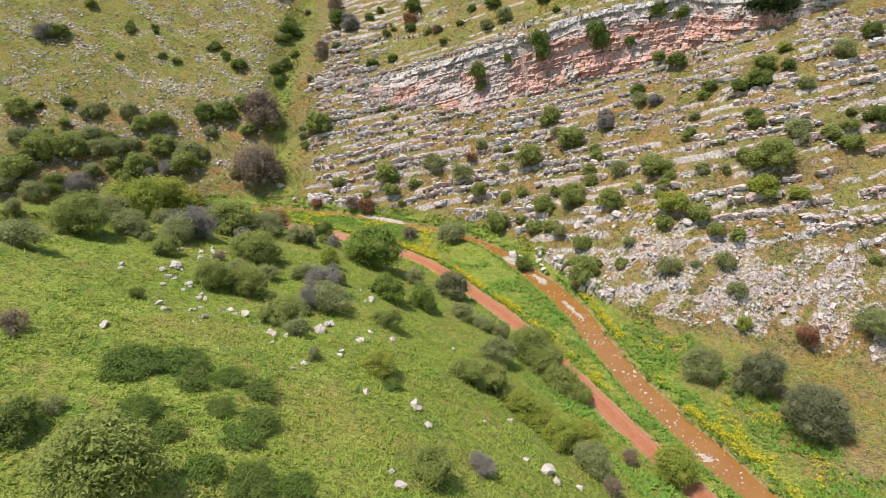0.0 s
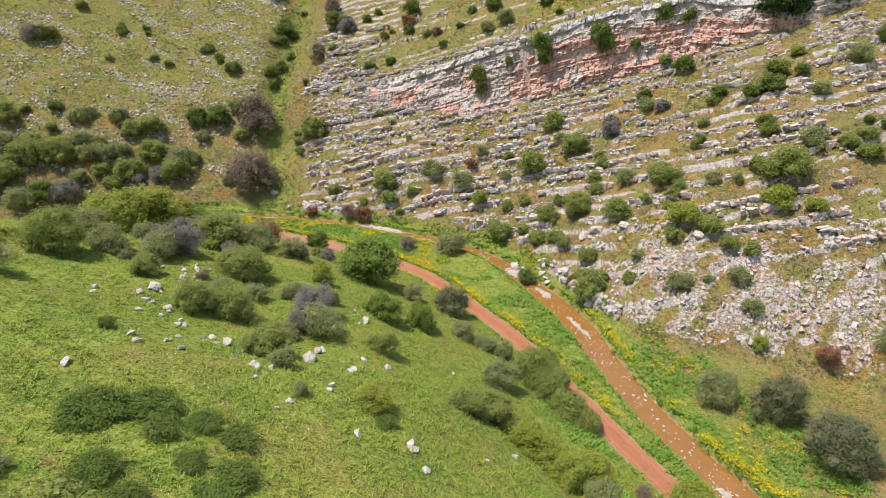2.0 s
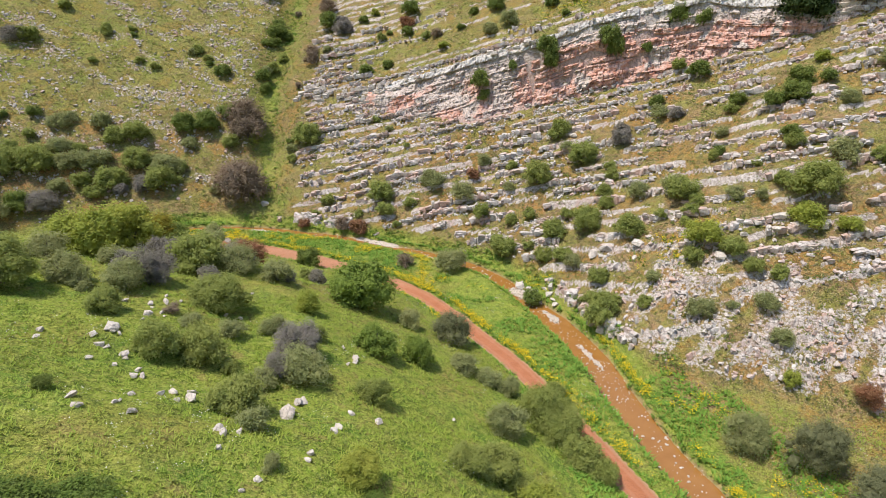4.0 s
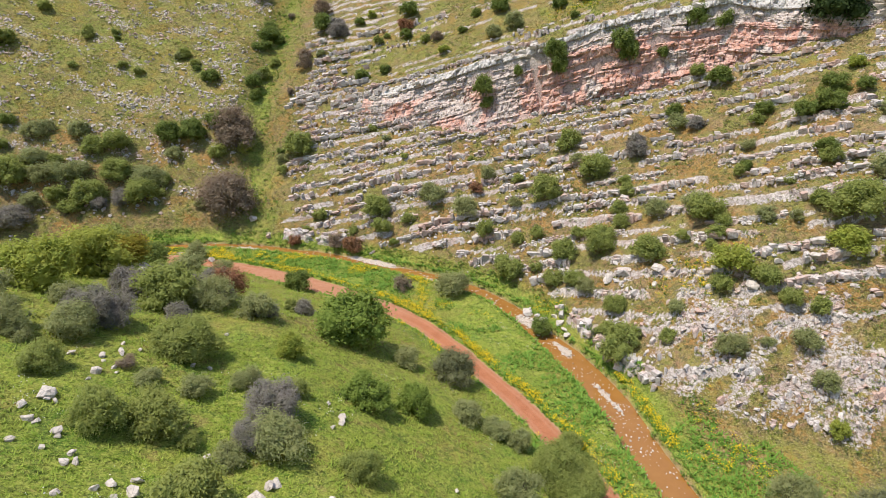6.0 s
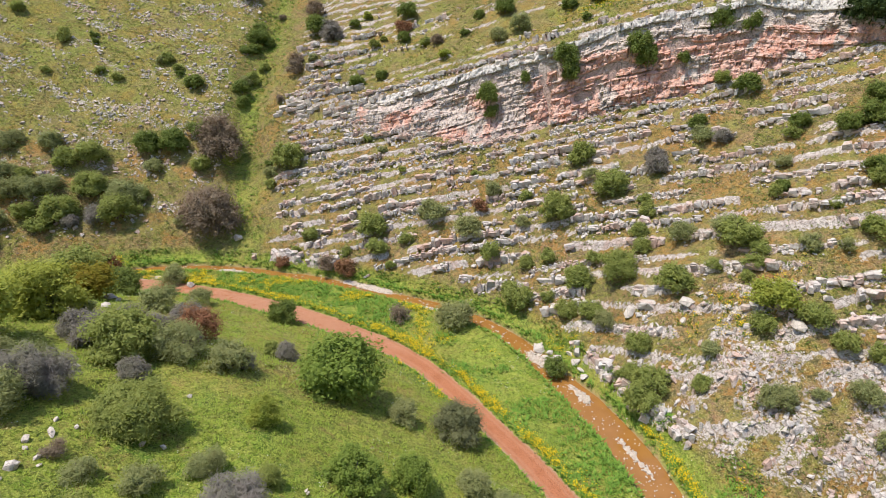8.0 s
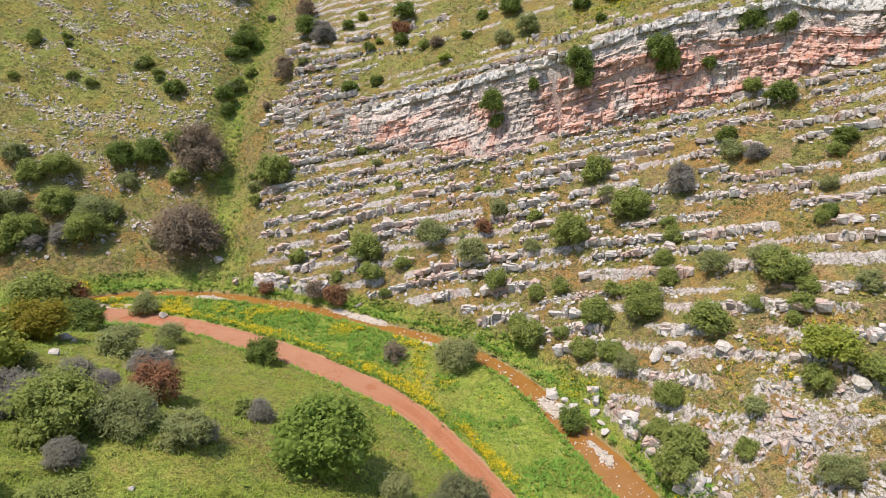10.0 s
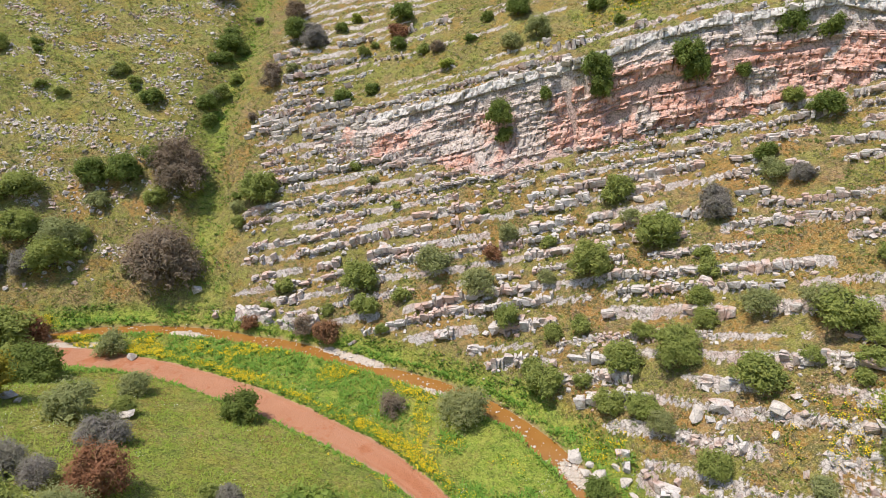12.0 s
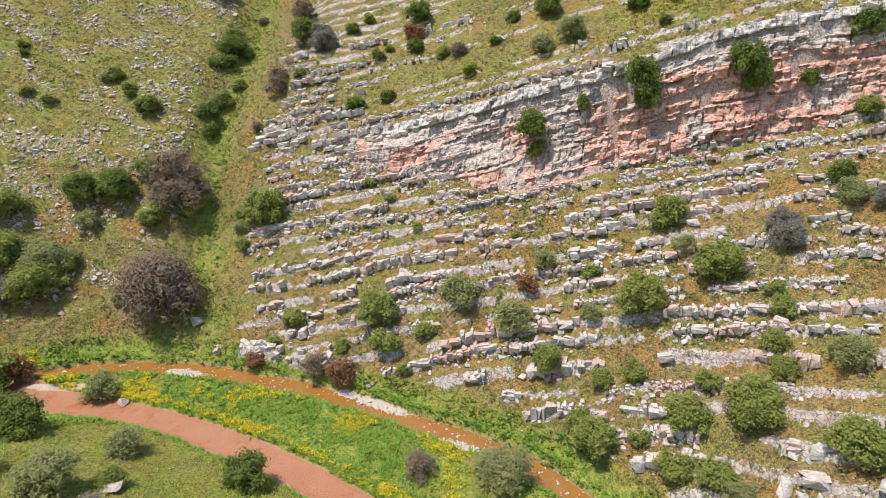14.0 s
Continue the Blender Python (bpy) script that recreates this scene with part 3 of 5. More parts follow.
def ledge_blocks():
    """Jointed blocks side by side along the outcrop of each bed, with thinner beds on top and rubble below."""
    gx, gy, Z, f, rows = ledge_rows()
    items, feet = [], []
    for lay, line in rows.items():
        big = 0.62 + 0.62 * hash2(np.int64(lay), np.int64(3), 11)
        xs = sorted(line)
        at, last = gx[xs[0]], gx[xs[-1]]
        while at < last:
            coarse = 0.55 + 0.9 * float(vnoise(at / 6.0, lay * 2.7, 15))
            w = rng.uniform(0.30, 0.95) * big * coarse + (rng.uniform(0.4, 1.0) if rng.random() < 0.10 else 0.0)
            i = int((at + w / 2 - gx[0]) / 0.3)
            at += w
            if i not in line or i >= len(gx) - 2:
                continue
            k = line[i]
            weight = f["riser"][i, min(k + 2, len(gy) - 1)] * (1 - f["face"][i, k]) * (1 - 0.92 * f["knob"][i, k]) * (1 - 0.72 * f["above"][i, k]) * (1 - 0.6 * sstep(-6, -16, gx[i]) * sstep(17, 9, f["dd"][i, k]))
            if weight * (0.35 + 0.95 * float(vnoise(at / 3.2, lay * 1.9, 101))) * sstep(0.22, 0.50, vnoise(at / 9.0, lay * 4.1, 102)) < rng.uniform(0.14, 0.60):
                continue
            a, b = line.get(i - 2, k), line.get(i + 2, k)
            way = math.atan2(np.clip((b - a) * 0.15, -0.9, 0.9), 1.2)
            tall = rng.uniform(0.5, 0.95) * big * (0.7 + 0.7 * float(vnoise(at / 7.0, lay * 3.3, 17)))
            deep = rng.uniform(0.6, 1.0) * big
            out = rng.normal(0, 0.14) + 0.9 * (float(vnoise(at / 2.8, lay * 5.3, 104)) - 0.5)
            tall, deep = tall * rng.uniform(0.7, 1.25), deep * rng.uniform(0.7, 1.3)
            tilt = -0.16 + rng.normal(0, 0.05)
            y = gy[k] + 0.25 + out
            z = Z[i, min(k + 2, len(gy) - 1)]
            m = turn(way + rng.normal(0, 0.07), rng.normal(-0.03, 0.06), tilt) * np.array([w * 1.04, deep, tall])
            items.append((int(rng.integers(len(BLOCKS))), m, np.array([gx[i], y, z + 0.16 * tall])))
            feet.append((gx[i], y))
            if rng.random() < 0.55:
                thin = rng.uniform(0.18, 0.40)
                m = turn(way + rng.normal(0, 0.1), rng.normal(0, 0.07), tilt) * np.array([w * rng.uniform(0.7, 1.3), deep * 0.9, thin])
                items.append((int(rng.integers(len(BLOCKS))), m, np.array([gx[i] + rng.normal(0, 0.2), y + rng.uniform(0.1, 0.5), z + 0.62 * tall + 0.2 * thin])))
    feet = np.array(feet)
    pick = rng.choice(len(feet), len(feet))
    x, y = feet[pick, 0] + rng.normal(0, 0.7, len(pick)), feet[pick, 1] - np.abs(rng.normal(0.2, 0.7, len(pick)))
    z = land_z(x, y)
    for a, b, c in zip(x, y, z):
        s = rng.choice([0.2, 0.3, 0.42, 0.55]) * rng.uniform(0.7, 1.2)
        items.append((int(rng.integers(len(CHIPS))) + len(BLOCKS), turn(rng.uniform(0, 6.3), rng.normal(0, 0.3), rng.normal(0, 0.3)) * np.array([s * 1.3, s, s * 0.8]), np.array([a, b, c + 0.05])))
    n = 14000
    x, y = rng.uniform(-42, 36, n), rng.uniform(85, 146, n)
    z, g = land(x, y)
    for i in np.where(g["bluff"] * 0.5 > rng.uniform(0, 1, n))[0]:
        size = np.array([rng.uniform(0.5, 1.3), rng.uniform(0.5, 0.9), rng.uniform(0.5, 1.2)])
        items.append((int(rng.integers(len(BLOCKS))), turn(rng.normal(-0.3, 0.4), rng.normal(0, 0.15), rng.normal(0, 0.15)) * size, np.array([x[i], y[i], z[i] + 0.1])))
    return items


def crag_blocks():
    """Fissured knobs and loose lumps low on the slope above the stream."""
    n = 90000
    x, y = rng.uniform(18, 90, n), rng.uniform(50, 114, n)
    z, f = land(x, y)
    pick = (f["knob"] * (0.12 + f["rock"]) * (0.25 + 1.3 * vnoise(x / 2.4, y / 2.4, 103) ** 2) > rng.uniform(0.10, 4.0, n))
    items = []
    for a, b, c in zip(x[pick], y[pick], z[pick]):
        if rng.random() < 0.4:
            size = np.array([rng.uniform(0.35, 1.0), rng.uniform(0.16, 0.40), rng.uniform(0.4, 0.9)]) * rng.uniform(0.5, 1.25)
            items.append((int(rng.integers(len(BLOCKS))), turn(0.65 + rng.normal(0, 0.35), rng.normal(-0.45, 0.25), rng.normal(0.1, 0.25)) * size, np.array([a, b, c + 0.08 * size[2]])))
        else:
            size = np.array([1.25, 0.9, 0.7]) * rng.choice([0.3, 0.42, 0.55, 0.8, 1.15]) * rng.uniform(0.75, 1.2)
            items.append((int(rng.integers(len(BOULDERS))) + len(BLOCKS) + len(CHIPS), turn(rng.normal(0.7, 0.6), rng.normal(-0.2, 0.3), rng.normal(0, 0.3)) * size, np.array([a, b, c + 0.06 * size[2]])))
    return items


def loose_rocks():
    """Small stones in rows and heaps on the grassy parts of the far slope."""
    n = 120000
    x, y = rng.uniform(-135, 95, n), rng.uniform(60, 225, n)
    z, f = land(x, y)
    west = np.maximum(f["west"] * 2.6, 0)
    any_ = (0.10 + 2.3 * sstep(-2, -7, -f["dg"]) * sstep(70, 40, f["dd"]) * sstep(0.48, 0.70, vnoise(x / 2.6 + 0.25 * y, y / 1.7, 106))) * sstep(1, 6, f["dd"]) * (1 - np.exp(-(f["dg"] / 5) ** 2)) * sstep(0.35, 0.7, vnoise(x / 7, y / 7, 107))
    rows = 0.5 * f["above"] * f["riser"]
    pick = np.maximum.reduce([west, any_, rows]) > rng.uniform(0.05, 4.0, n)
    items = []
    for a, b, c in zip(x[pick], y[pick], z[pick]):
        size = np.array([rng.uniform(0.4, 1.0), rng.uniform(0.35, 0.8), rng.uniform(0.3, 0.65)]) * rng.choice([0.45, 0.6, 0.8, 1.1, 1.7])
        m = turn(rng.uniform(0, 6.3), rng.normal(0, 0.25), rng.normal(0, 0.25)) * size
        items.append((int(rng.integers(len(BOULDERS))), m, np.array([a, b, c + 0.08 * size[2]])))
    return items


def cliff_line(step=0.2):
    """Places along the cliff's lip: x, y, height of the cliff, unit tangent and the level of the lip."""
    c = np.array(CLIFF)
    d = np.concatenate([[0], np.cumsum(np.hypot(*np.diff(c[:, :2], axis=0).T))])
    s = np.arange(0, d[-1], step)
    x, y, tall = (np.interp(s, d, c[:, k]) for k in range(3))
    smooth = lambda v, n: np.convolve(np.pad(v, n, "edge"), np.ones(2 * n + 1) / (2 * n + 1), "valid")
    x, y = smooth(x, 12), smooth(y, 12)
    tx, ty = np.gradient(x), np.gradient(y)
    n = np.hypot(tx, ty)
    tx, ty = tx / n, ty / n
    top = smooth(land_z(x - ty * 2.0, y + tx * 2.0), 20)
    return s, x, y, tall, tx, ty, top


def cliff_face():
    """The bedded face: a thick pale bed on top, thinner beds under it that step in and out, with joints, cracks and hollows."""
    s, x, y, tall, tx, ty, top = cliff_line()
    keep = tall > 2.3
    s, x, y, tall, tx, ty, top = (v[keep] for v in (s, x, y, tall, tx, ty, top))
    rows, roof = 112, 8
    q = np.concatenate([np.zeros(roof), np.linspace(0, 1, rows - roof)])
    apex = np.exp(-((x - 8) / 9.0) ** 2)
    drop = (tall + 5.0 + 2.8 * apex)[:, None] * q[None, :] + 0.15
    S, X, T = np.repeat(s[:, None], rows, 1), np.repeat(x[:, None], rows, 1), tall[:, None]
    u = np.clip(1 - drop / T, 0, 1)
    at = -2.6 + 4.2 * (0.5 - np.sin(np.arcsin(1 - 2 * u) / 3)) - (0.25 + 0.5 * apex)[:, None] * np.clip(drop - T, 0, None)
    thick = 1.5 + 0.5 * fbm(S / 6, S * 0, 170)
    thick = thick * np.clip(0.5 + T / 8, 0, 1.1)
    level = drop + 0.40 * fbm(S / 7, drop * 0, 171) + 0.12 * fbm(S / 1.5, drop, 172)
    beds = level / 0.55 + 0.75 * np.sin(level * 1.3 + 0.9) + 0.30 * np.sin(level * 3.7)
    bed = np.where(drop < thick, -1, np.floor(beds))
    seam = np.where(drop < thick, 0, np.abs(beds - bed - 0.5) * 2)
    b = bed.astype(np.int64)
    step_out = (hash2(b, b * 0 + 1, 173) - 0.5) * 1.1 * (0.2 + 1.2 * vnoise(S / 9, bed * 3.1, 174) ** 2)
    span = np.where(bed < 0, 2.6, 1.0 + 3.2 * hash2(b, b * 0 + 2, 175) ** 2)
    joint_at = S / span + hash2(b, b * 0 + 3, 176) * 7 + 0.12 * fbm(S, drop, 169)
    cell = np.floor(joint_at).astype(np.int64)
    joint = np.abs(joint_at - cell - 0.5) * 2
    push = (hash2(cell, b, 177) - 0.5) * np.where(bed < 0, 0.8, 0.46)
    open_joint = np.where(bed < 0, 1.0, (hash2(cell, b, 185) > 0.35) * 0.9)
    step_out = np.where(bed < 0, 0.45, step_out)
    out = step_out + push - 0.20 * sstep(0.74, 1.0, seam) * vnoise(S / 2.5, bed * 1.7, 167) - 0.45 * open_joint * sstep(0.84, 1.0, joint) + 0.40 * fbm(S / 0.7, drop / 0.7, 178, 3) + 1.0 * fbm(S / 3.6 + drop / 5, drop / 4, 179, 3)
    out = out - 0.9 * np.exp(-((drop - thick - 0.35) / 0.3) ** 2) * (0.3 + vnoise(S / 3, S * 0, 168))
    slab = sstep(17, 9, X) * sstep(0.40, 0.7, drop / T)
    out = out * (1 - 0.3 * slab)
    for cx, cd, w, h, deep in ((27.6, 11.2, 1.3, 1.0, 2.6), (23.5, 9.8, 1.5, 0.5, 1.8), (33.0, 8.0, 4.5, 0.4, 1.6), (45.5, 6.2, 2.0, 0.5, 1.4), (-11.0, 2.0, 1.8, 0.5, 1.6)):
        out = out - deep * np.exp(-(((X - cx) / w) ** 2 + ((drop - cd) / h) ** 2) ** 2)
    # upright joints that cut several beds, and the blocks between them
    tier = np.floor(level / 1.7 + 0.5 * fbm(S / 8, drop * 0, 189)).astype(np.int64)
    upright = S / (1.1 + 1.6 * hash2(tier, tier * 0 + 4, 190)) + 3.3 * hash2(tier, tier * 0 + 5, 191) + 0.10 * fbm(S, drop / 0.8, 192)
    column = np.floor(upright).astype(np.int64)
    below = sstep(0.1, 0.5, drop - thick)
    out = out + below * ((hash2(column, tier, 193) - 0.5) * 0.75 - 0.40 * (hash2(column, tier, 194) > 0.4) * sstep(0.84, 1.0, np.abs(upright - column - 0.5) * 2))
    # long overhangs under the harder beds, and the open fissure where the face turns
    for depth, thick_bed, deep, lo, hi in ((5.2, 0.22, 0.9, 18, 46), (7.4, 0.28, 1.3, 20, 38), (9.3, 0.20, 0.8, 19, 30), (3.6, 0.16, 0.6, 26, 58), (6.2, 0.2, 0.9, 44, 60)):
        out = out - deep * np.exp(-((level + 0.25 * fbm(S / 5, drop * 0, 186) - depth) / thick_bed) ** 2) * sstep(lo - 2, lo + 2, X) * sstep(hi + 2, hi - 2, X) * sstep(0.25, 0.55, vnoise(S / 4.5, drop * 0 + depth, 187))
    out = out - 1.6 * np.exp(-((X - 20.2 - 0.25 * (drop - 6) + 0.5 * fbm(drop / 1.5, drop * 0, 188)) / 0.45) ** 2) * sstep(3.5, 6.5, drop)
    fade = sstep(2.3, 4.2, T)
    at = at - out * (0.35 + 0.65 * fade) + 1.3 * (1 - fade)
    back = np.concatenate([np.linspace(3.2, 0.25, roof), np.zeros(rows - roof)])[None, :]
    at = at + back
    lift = (hash2(cell, b, 183) - 0.5) * 0.35 * (drop < 0.5) - 0.10 * back
    P = np.stack([X - ty[:, None] * at, y[:, None] + tx[:, None] * at, top[:, None] - drop + lift + 0.06 * fbm(S / 0.5, drop / 0.5 + back, 180)], -1)
    n = len(s)
    idx = np.arange(n * rows).reshape(n, rows)
    quads = np.stack([idx[:-1, :-1], idx[:-1, 1:], idx[1:, 1:], idx[1:, :-1]], -1).reshape(-1, 4)
    me = raw_mesh("cliff_face", P.reshape(-1, 3), quads, CLIFF_ROCK)
    tint = sstep(3.4, 5.6, drop + 1.6 * fbm(S / 4, drop / 2, 181)) * (0.30 + 0.70 * sstep(15, 23, X)) * (1 - 0.8 * sstep(0.10, 0.4, fbm(S / 3.5, drop / 3.5, 182)))
    tint = np.maximum(tint, 0.75 * slab * sstep(-0.5, 0.3, fbm(S / 4, drop / 3, 184)))
    pale = sstep(0.2, -0.2, drop - thick)
    for key, val in (("pink", np.clip(tint, 0, 1)), ("pale", pale)):
        me.attributes.new(key, "FLOAT", "POINT").data.foreach_set("value", val.ravel().astype(np.float32))
    return me


def cap_blocks():
    """Loose blocks that lie on and against the cap."""
    s, x, y, tall, tx, ty, top = cliff_line()
    items = []
    for i in rng.choice(np.where(tall > 1.2)[0], 46, replace=False):
        w = float(rng.uniform(0.5, 1.6))
        at = rng.uniform(-0.6, 1.8)
        m = turn(math.atan2(ty[i], tx[i]) + rng.normal(0, 0.4), rng.normal(0.1, 0.2), rng.normal(-0.2, 0.15)) * np.array([w, w * 0.8, w * 0.55])
        items.append((0, m, np.array([x[i] - ty[i] * at, y[i] + tx[i] * at, top[i] - (0.1 if at > 0.4 else 0.5)])))
    for i in rng.choice(np.where((tall > 0.3) & (tall < 4.0))[0], 120):
        w = float(rng.uniform(0.6, 2.0))
        at = rng.normal(-0.4, 0.9)
        m = turn(math.atan2(ty[i], tx[i]) + rng.normal(0, 0.15), rng.normal(0.1, 0.12), rng.normal(-0.22, 0.08)) * np.array([w, w * 0.7, rng.uniform(0.5, 1.0)])
        items.append((0, m, np.array([x[i] - ty[i] * at, y[i] + tx[i] * at, 0.0])))
    low = land_z([it[2][0] for it in items], [it[2][1] for it in items])
    for it, h in zip(items, low):
        if it[2][2] == 0.0:
            it[2][2] = h + 0.15
    return items


cliff = tagged(new("cliff"), "layered cliff with pale cap over pink beds", "cliff", kind="structure")
for k, m, p in cap_blocks():
    v, f = block_shape(0.13, 0.10)
    ob = part("cap_rock", raw_mesh("cap_rock", v @ m.T, f, PALE), cliff)
    ob.location = p
part("cliff_face", cliff_face(), cliff, "grey and pink bedded limestone face")

ledges = ledge_blocks()
ledges.sort(key=lambda it: abs(it[2][0] - 12) + abs(it[2][1] - 128))
BLOCK_MESH = [raw_mesh("rock", v, f, STONE) for v, f in BLOCKS + CHIPS]
for k, m, p in ledges[:300]:
    ob = part("rock", BLOCK_MESH[k], ground)
    ob.matrix_basis = Matrix.Translation(p) @ Matrix(m.tolist()).to_4x4()
tagged(new("ledge_rocks", soup("ledge_rocks", BLOCKS + CHIPS, ledges[300:], STONE)), "broken grey limestone blocks along stepped ledges", "rocks", kind="stuff")
tagged(new("crag_rocks", soup("crag_rocks", BLOCKS + CHIPS + BOULDERS, crag_blocks(), STONE)), "upright fissured grey limestone on a crag above the stream", "rocks", kind="stuff")
tagged(new("scattered_stones", soup("scattered_stones", BOULDERS, loose_rocks(), STONE)), "small pale stones scattered over the grassy slope", "stones", kind="stuff")


# ---- stones in the stream ----
def stream_stones():
    n = 16000
    k = rng.integers(0, len(STREAM) - 1, n)
    q = rng.uniform(0, 1, n)
    a = np.array(STREAM)
    c = a[k] + (a[k + 1] - a[k]) * q[:, None]
    d = (a[k + 1] - a[k])[:, :2]
    d = d / np.linalg.norm(d, axis=1)[:, None]
    off = rng.normal(0, 1.5, n)
    x, y = c[:, 0] - d[:, 1] * off, c[:, 1] + d[:, 0] * off
    z, f = land(x, y)
    pick = (f["bank"] < 0.5) & (x > -80) & (y > 40) & (0.04 + 0.10 * vnoise(x / 4, y / 4, 109) + 0.5 * f["gravel"] > rng.uniform(0, 1, n))
    items = []
    for i in np.where(pick)[0]:
        s = rng.choice([0.12, 0.16, 0.20, 0.26, 0.36]) * rng.uniform(0.7, 1.2) * (1 + 0.5 * f["gravel"][i])
        m = turn(rng.uniform(0, 6.3), rng.normal(0, 0.2), rng.normal(0, 0.2)) * np.array([s * 1.3, s, s * 0.7])
        items.append((int(rng.integers(len(BOULDERS))), m, np.array([x[i], y[i], max(z[i], f["water"][i] - 0.02) + 0.05 * s])))
    return items


tagged(new("stream_stones", soup("stream_stones", BOULDERS, stream_stones(), PEBBLE)), "pale cobbles lying in the muddy stream", "stones", kind="stuff")


# ---- where the shrubs and trees stand: x, y, radius ----
GREEN = [(-16.9, 185.8, 1.5), (-14.7, 188, 1), (-4.5, 181.4, 1.5), (50.7, 145.1, 1.8), (25.6, 142.3, 2.8), (29.1, 133.6, 3.6), (33.3, 126, 1.6),
    (15.3, 139.3, 1.5), (-14, 141.3, 3.2), (-12.7, 136.8, 2.2), (-9.9, 133.5, 1.1), (-7.1, 137.5, 1.6), (-26.4, 143.1, 1.6), (19.8, 132.2, 3.5),
    (8.1, 129.1, 2.2), (13.9, 125.8, 1.7), (17.6, 125, 1.5), (10.8, 122.6, 1.6), (21.2, 118.8, 3.1), (27, 116.7, 3.6), (32.4, 109.2, 2.9),
    (31.1, 119.8, 2), (24.4, 121.4, 1.5), (16.5, 118.6, 1.3), (12, 119.9, 2.9), (22, 112.4, 2.2), (19, 114.6, 2.2), (-28.9, 140.3, 1.2),
    (-18.7, 138.1, 1.1), (-33.5, 158.9, 4)]
GREEN_B = [(-36.9, 155.3, 1.3), (-16.6, 161.6, 1.3), (-8.6, 152.3, 0.9), (5.9, 146.8, 0.8), (-82.5, 180.9, 1.5), (-45.9, 190.9, 1.7),
    (-47.9, 186.8, 2.3), (41.6, 111.3, 3.1), (41.2, 105.8, 1.6), (40, 104.8, 1.1), (-108.1, 195.5, 2), (-110.6, 179.5, 3), (-94.1, 188.5, 1.7),
    (-68.6, 187.3, 1.8), (-78, 179.9, 1.4), (-94.4, 189.7, 1.8), (-65.2, 184.9, 1.5), (-93.4, 177.6, 1.2), (33.5, 128.2, 1.3),
    (31.2, 122.4, 1.8), (51.9, 108.4, 1), (53.9, 103.7, 1.6), (43.1, 108.2, 1.7), (38.8, 96.9, 1.7), (43.9, 95, 2.2), (45.6, 91.8, 1.8),
    (26.2, 102.6, 2), (26.1, 96.7, 2.6), (24.6, 99.6, 1.9), (31.4, 93.9, 1.1)]
GREEN_C = [(48.4, 89.9, 1.5), (37.5, 108.9, 1.1), (54.6, 126.2, 1.6), (48.3, 116.7, 1.2), (58.1, 110, 2), (67.8, 102.5, 1.9), (69.9, 99.8, 2.2),
    (57.1, 100.2, 4.4), (30.8, 93.3, 1.1), (24.3, 94.1, 2.7), (65.9, 81.8, 1.1), (71, 102.6, 1.7), (15.1, 72.9, 2.2), (14.6, 77.6, 1.9),
    (-66.2, 131.6, 5.7), (-36.5, 110.9, 1.8), (-32.7, 85.8, 3.9), (-21.3, 95.7, 1.3), (-32.8, 63.9, 2.1), (-25.8, 73.5, 3.5), (-13.6, 68.8, 1.2),
    (-25.5, 58.6, 2.5), (-22.2, 60, 2.4), (-19.5, 59, 0.9), (-42.8, 64.9, 3.7), (-16.7, 52.8, 2.7), (-6.5, 59.8, 1.8), (-18.5, 24.9, 3.1),
    (-0.7, 33.2, 1.9), (2.5, 54.9, 2.2)]
GREEN_D = [(5.2, 55.9, 2.6), (7.5, 55.3, 1.9), (11.7, 71, 3.4), (13.9, 68.7, 3.2), (15.9, 65.3, 2.6), (17.8, 63.3, 1.9), (-108.5, 152.1, 4),
    (-80.4, 156.4, 2.9), (-76, 158.5, 3.5), (-97.7, 152.2, 1.8), (-53.3, 160.6, 2.7), (-73.4, 152, 4.2), (-63.4, 152.5, 2), (-93.1, 145.3, 4.8),
    (-100.4, 146.9, 3.3), (-99.8, 142.9, 4), (-77.2, 146.1, 3.9), (-79.5, 142.7, 2.5), (-66.6, 148.2, 4.4), (-83.2, 144.1, 2.6),
    (-86.5, 151.4, 2.1), (-102.7, 137.3, 4.9)]
DARK = [(-32.8, 197.8, 3.2), (-20.4, 175.7, 2.2), (-14.6, 175.6, 1.7), (-22.8, 196.9, 1.7), (-9.1, 195.1, 2.8), (-9.6, 186.1, 2),
    (4.8, 177.3, 1.2), (8.2, 182.2, 1.5), (13.9, 178.1, 2.8), (26.7, 169.4, 2), (32.9, 169.2, 2.5), (29, 162.9, 1.1), (-38, 160.3, 0.9),
    (-48.5, 179, 1.9), (-64.6, 183.4, 1.1), (-60, 180.1, 2.3), (-49.3, 195.6, 2.1), (-46.2, 199.6, 1.8), (-49.4, 203.3, 1.9), (-87, 189.6, 1),
    (-49.3, 199.1, 3.3), (-38.8, 160.9, 0.9), (-88.3, 192.1, 1.3), (-49.5, 182.3, 2.5), (-51.3, 194.2, 1.6), (53.6, 141.1, 2.5),
    (44.7, 138.4, 1.8), (56.2, 127.6, 1.8), (59.3, 120.9, 2.2), (62.7, 120.1, 3)]
DARK_B = [(49.3, 116.9, 1.3), (58.2, 111.3, 1.8), (84.1, 122.9, 2.3), (67.8, 120.3, 1.6), (64.7, 123.2, 2.9), (75.5, 102.1, 2.8),
    (72.5, 105.8, 1.1), (15.5, 104, 2), (-53.3, 121.2, 3.9), (-25.3, 115.2, 2.8), (-28, 47.8, 0.8), (-25.6, 27.7, 1.8), (14.9, 74.3, 2),
    (-99.4, 158.2, 2.1), (-105.4, 155.7, 1.3), (-65.3, 162.9, 3.4), (-60.1, 163.6, 3.9), (-55.3, 168.1, 3.1), (-92.8, 136.2, 3.5)]
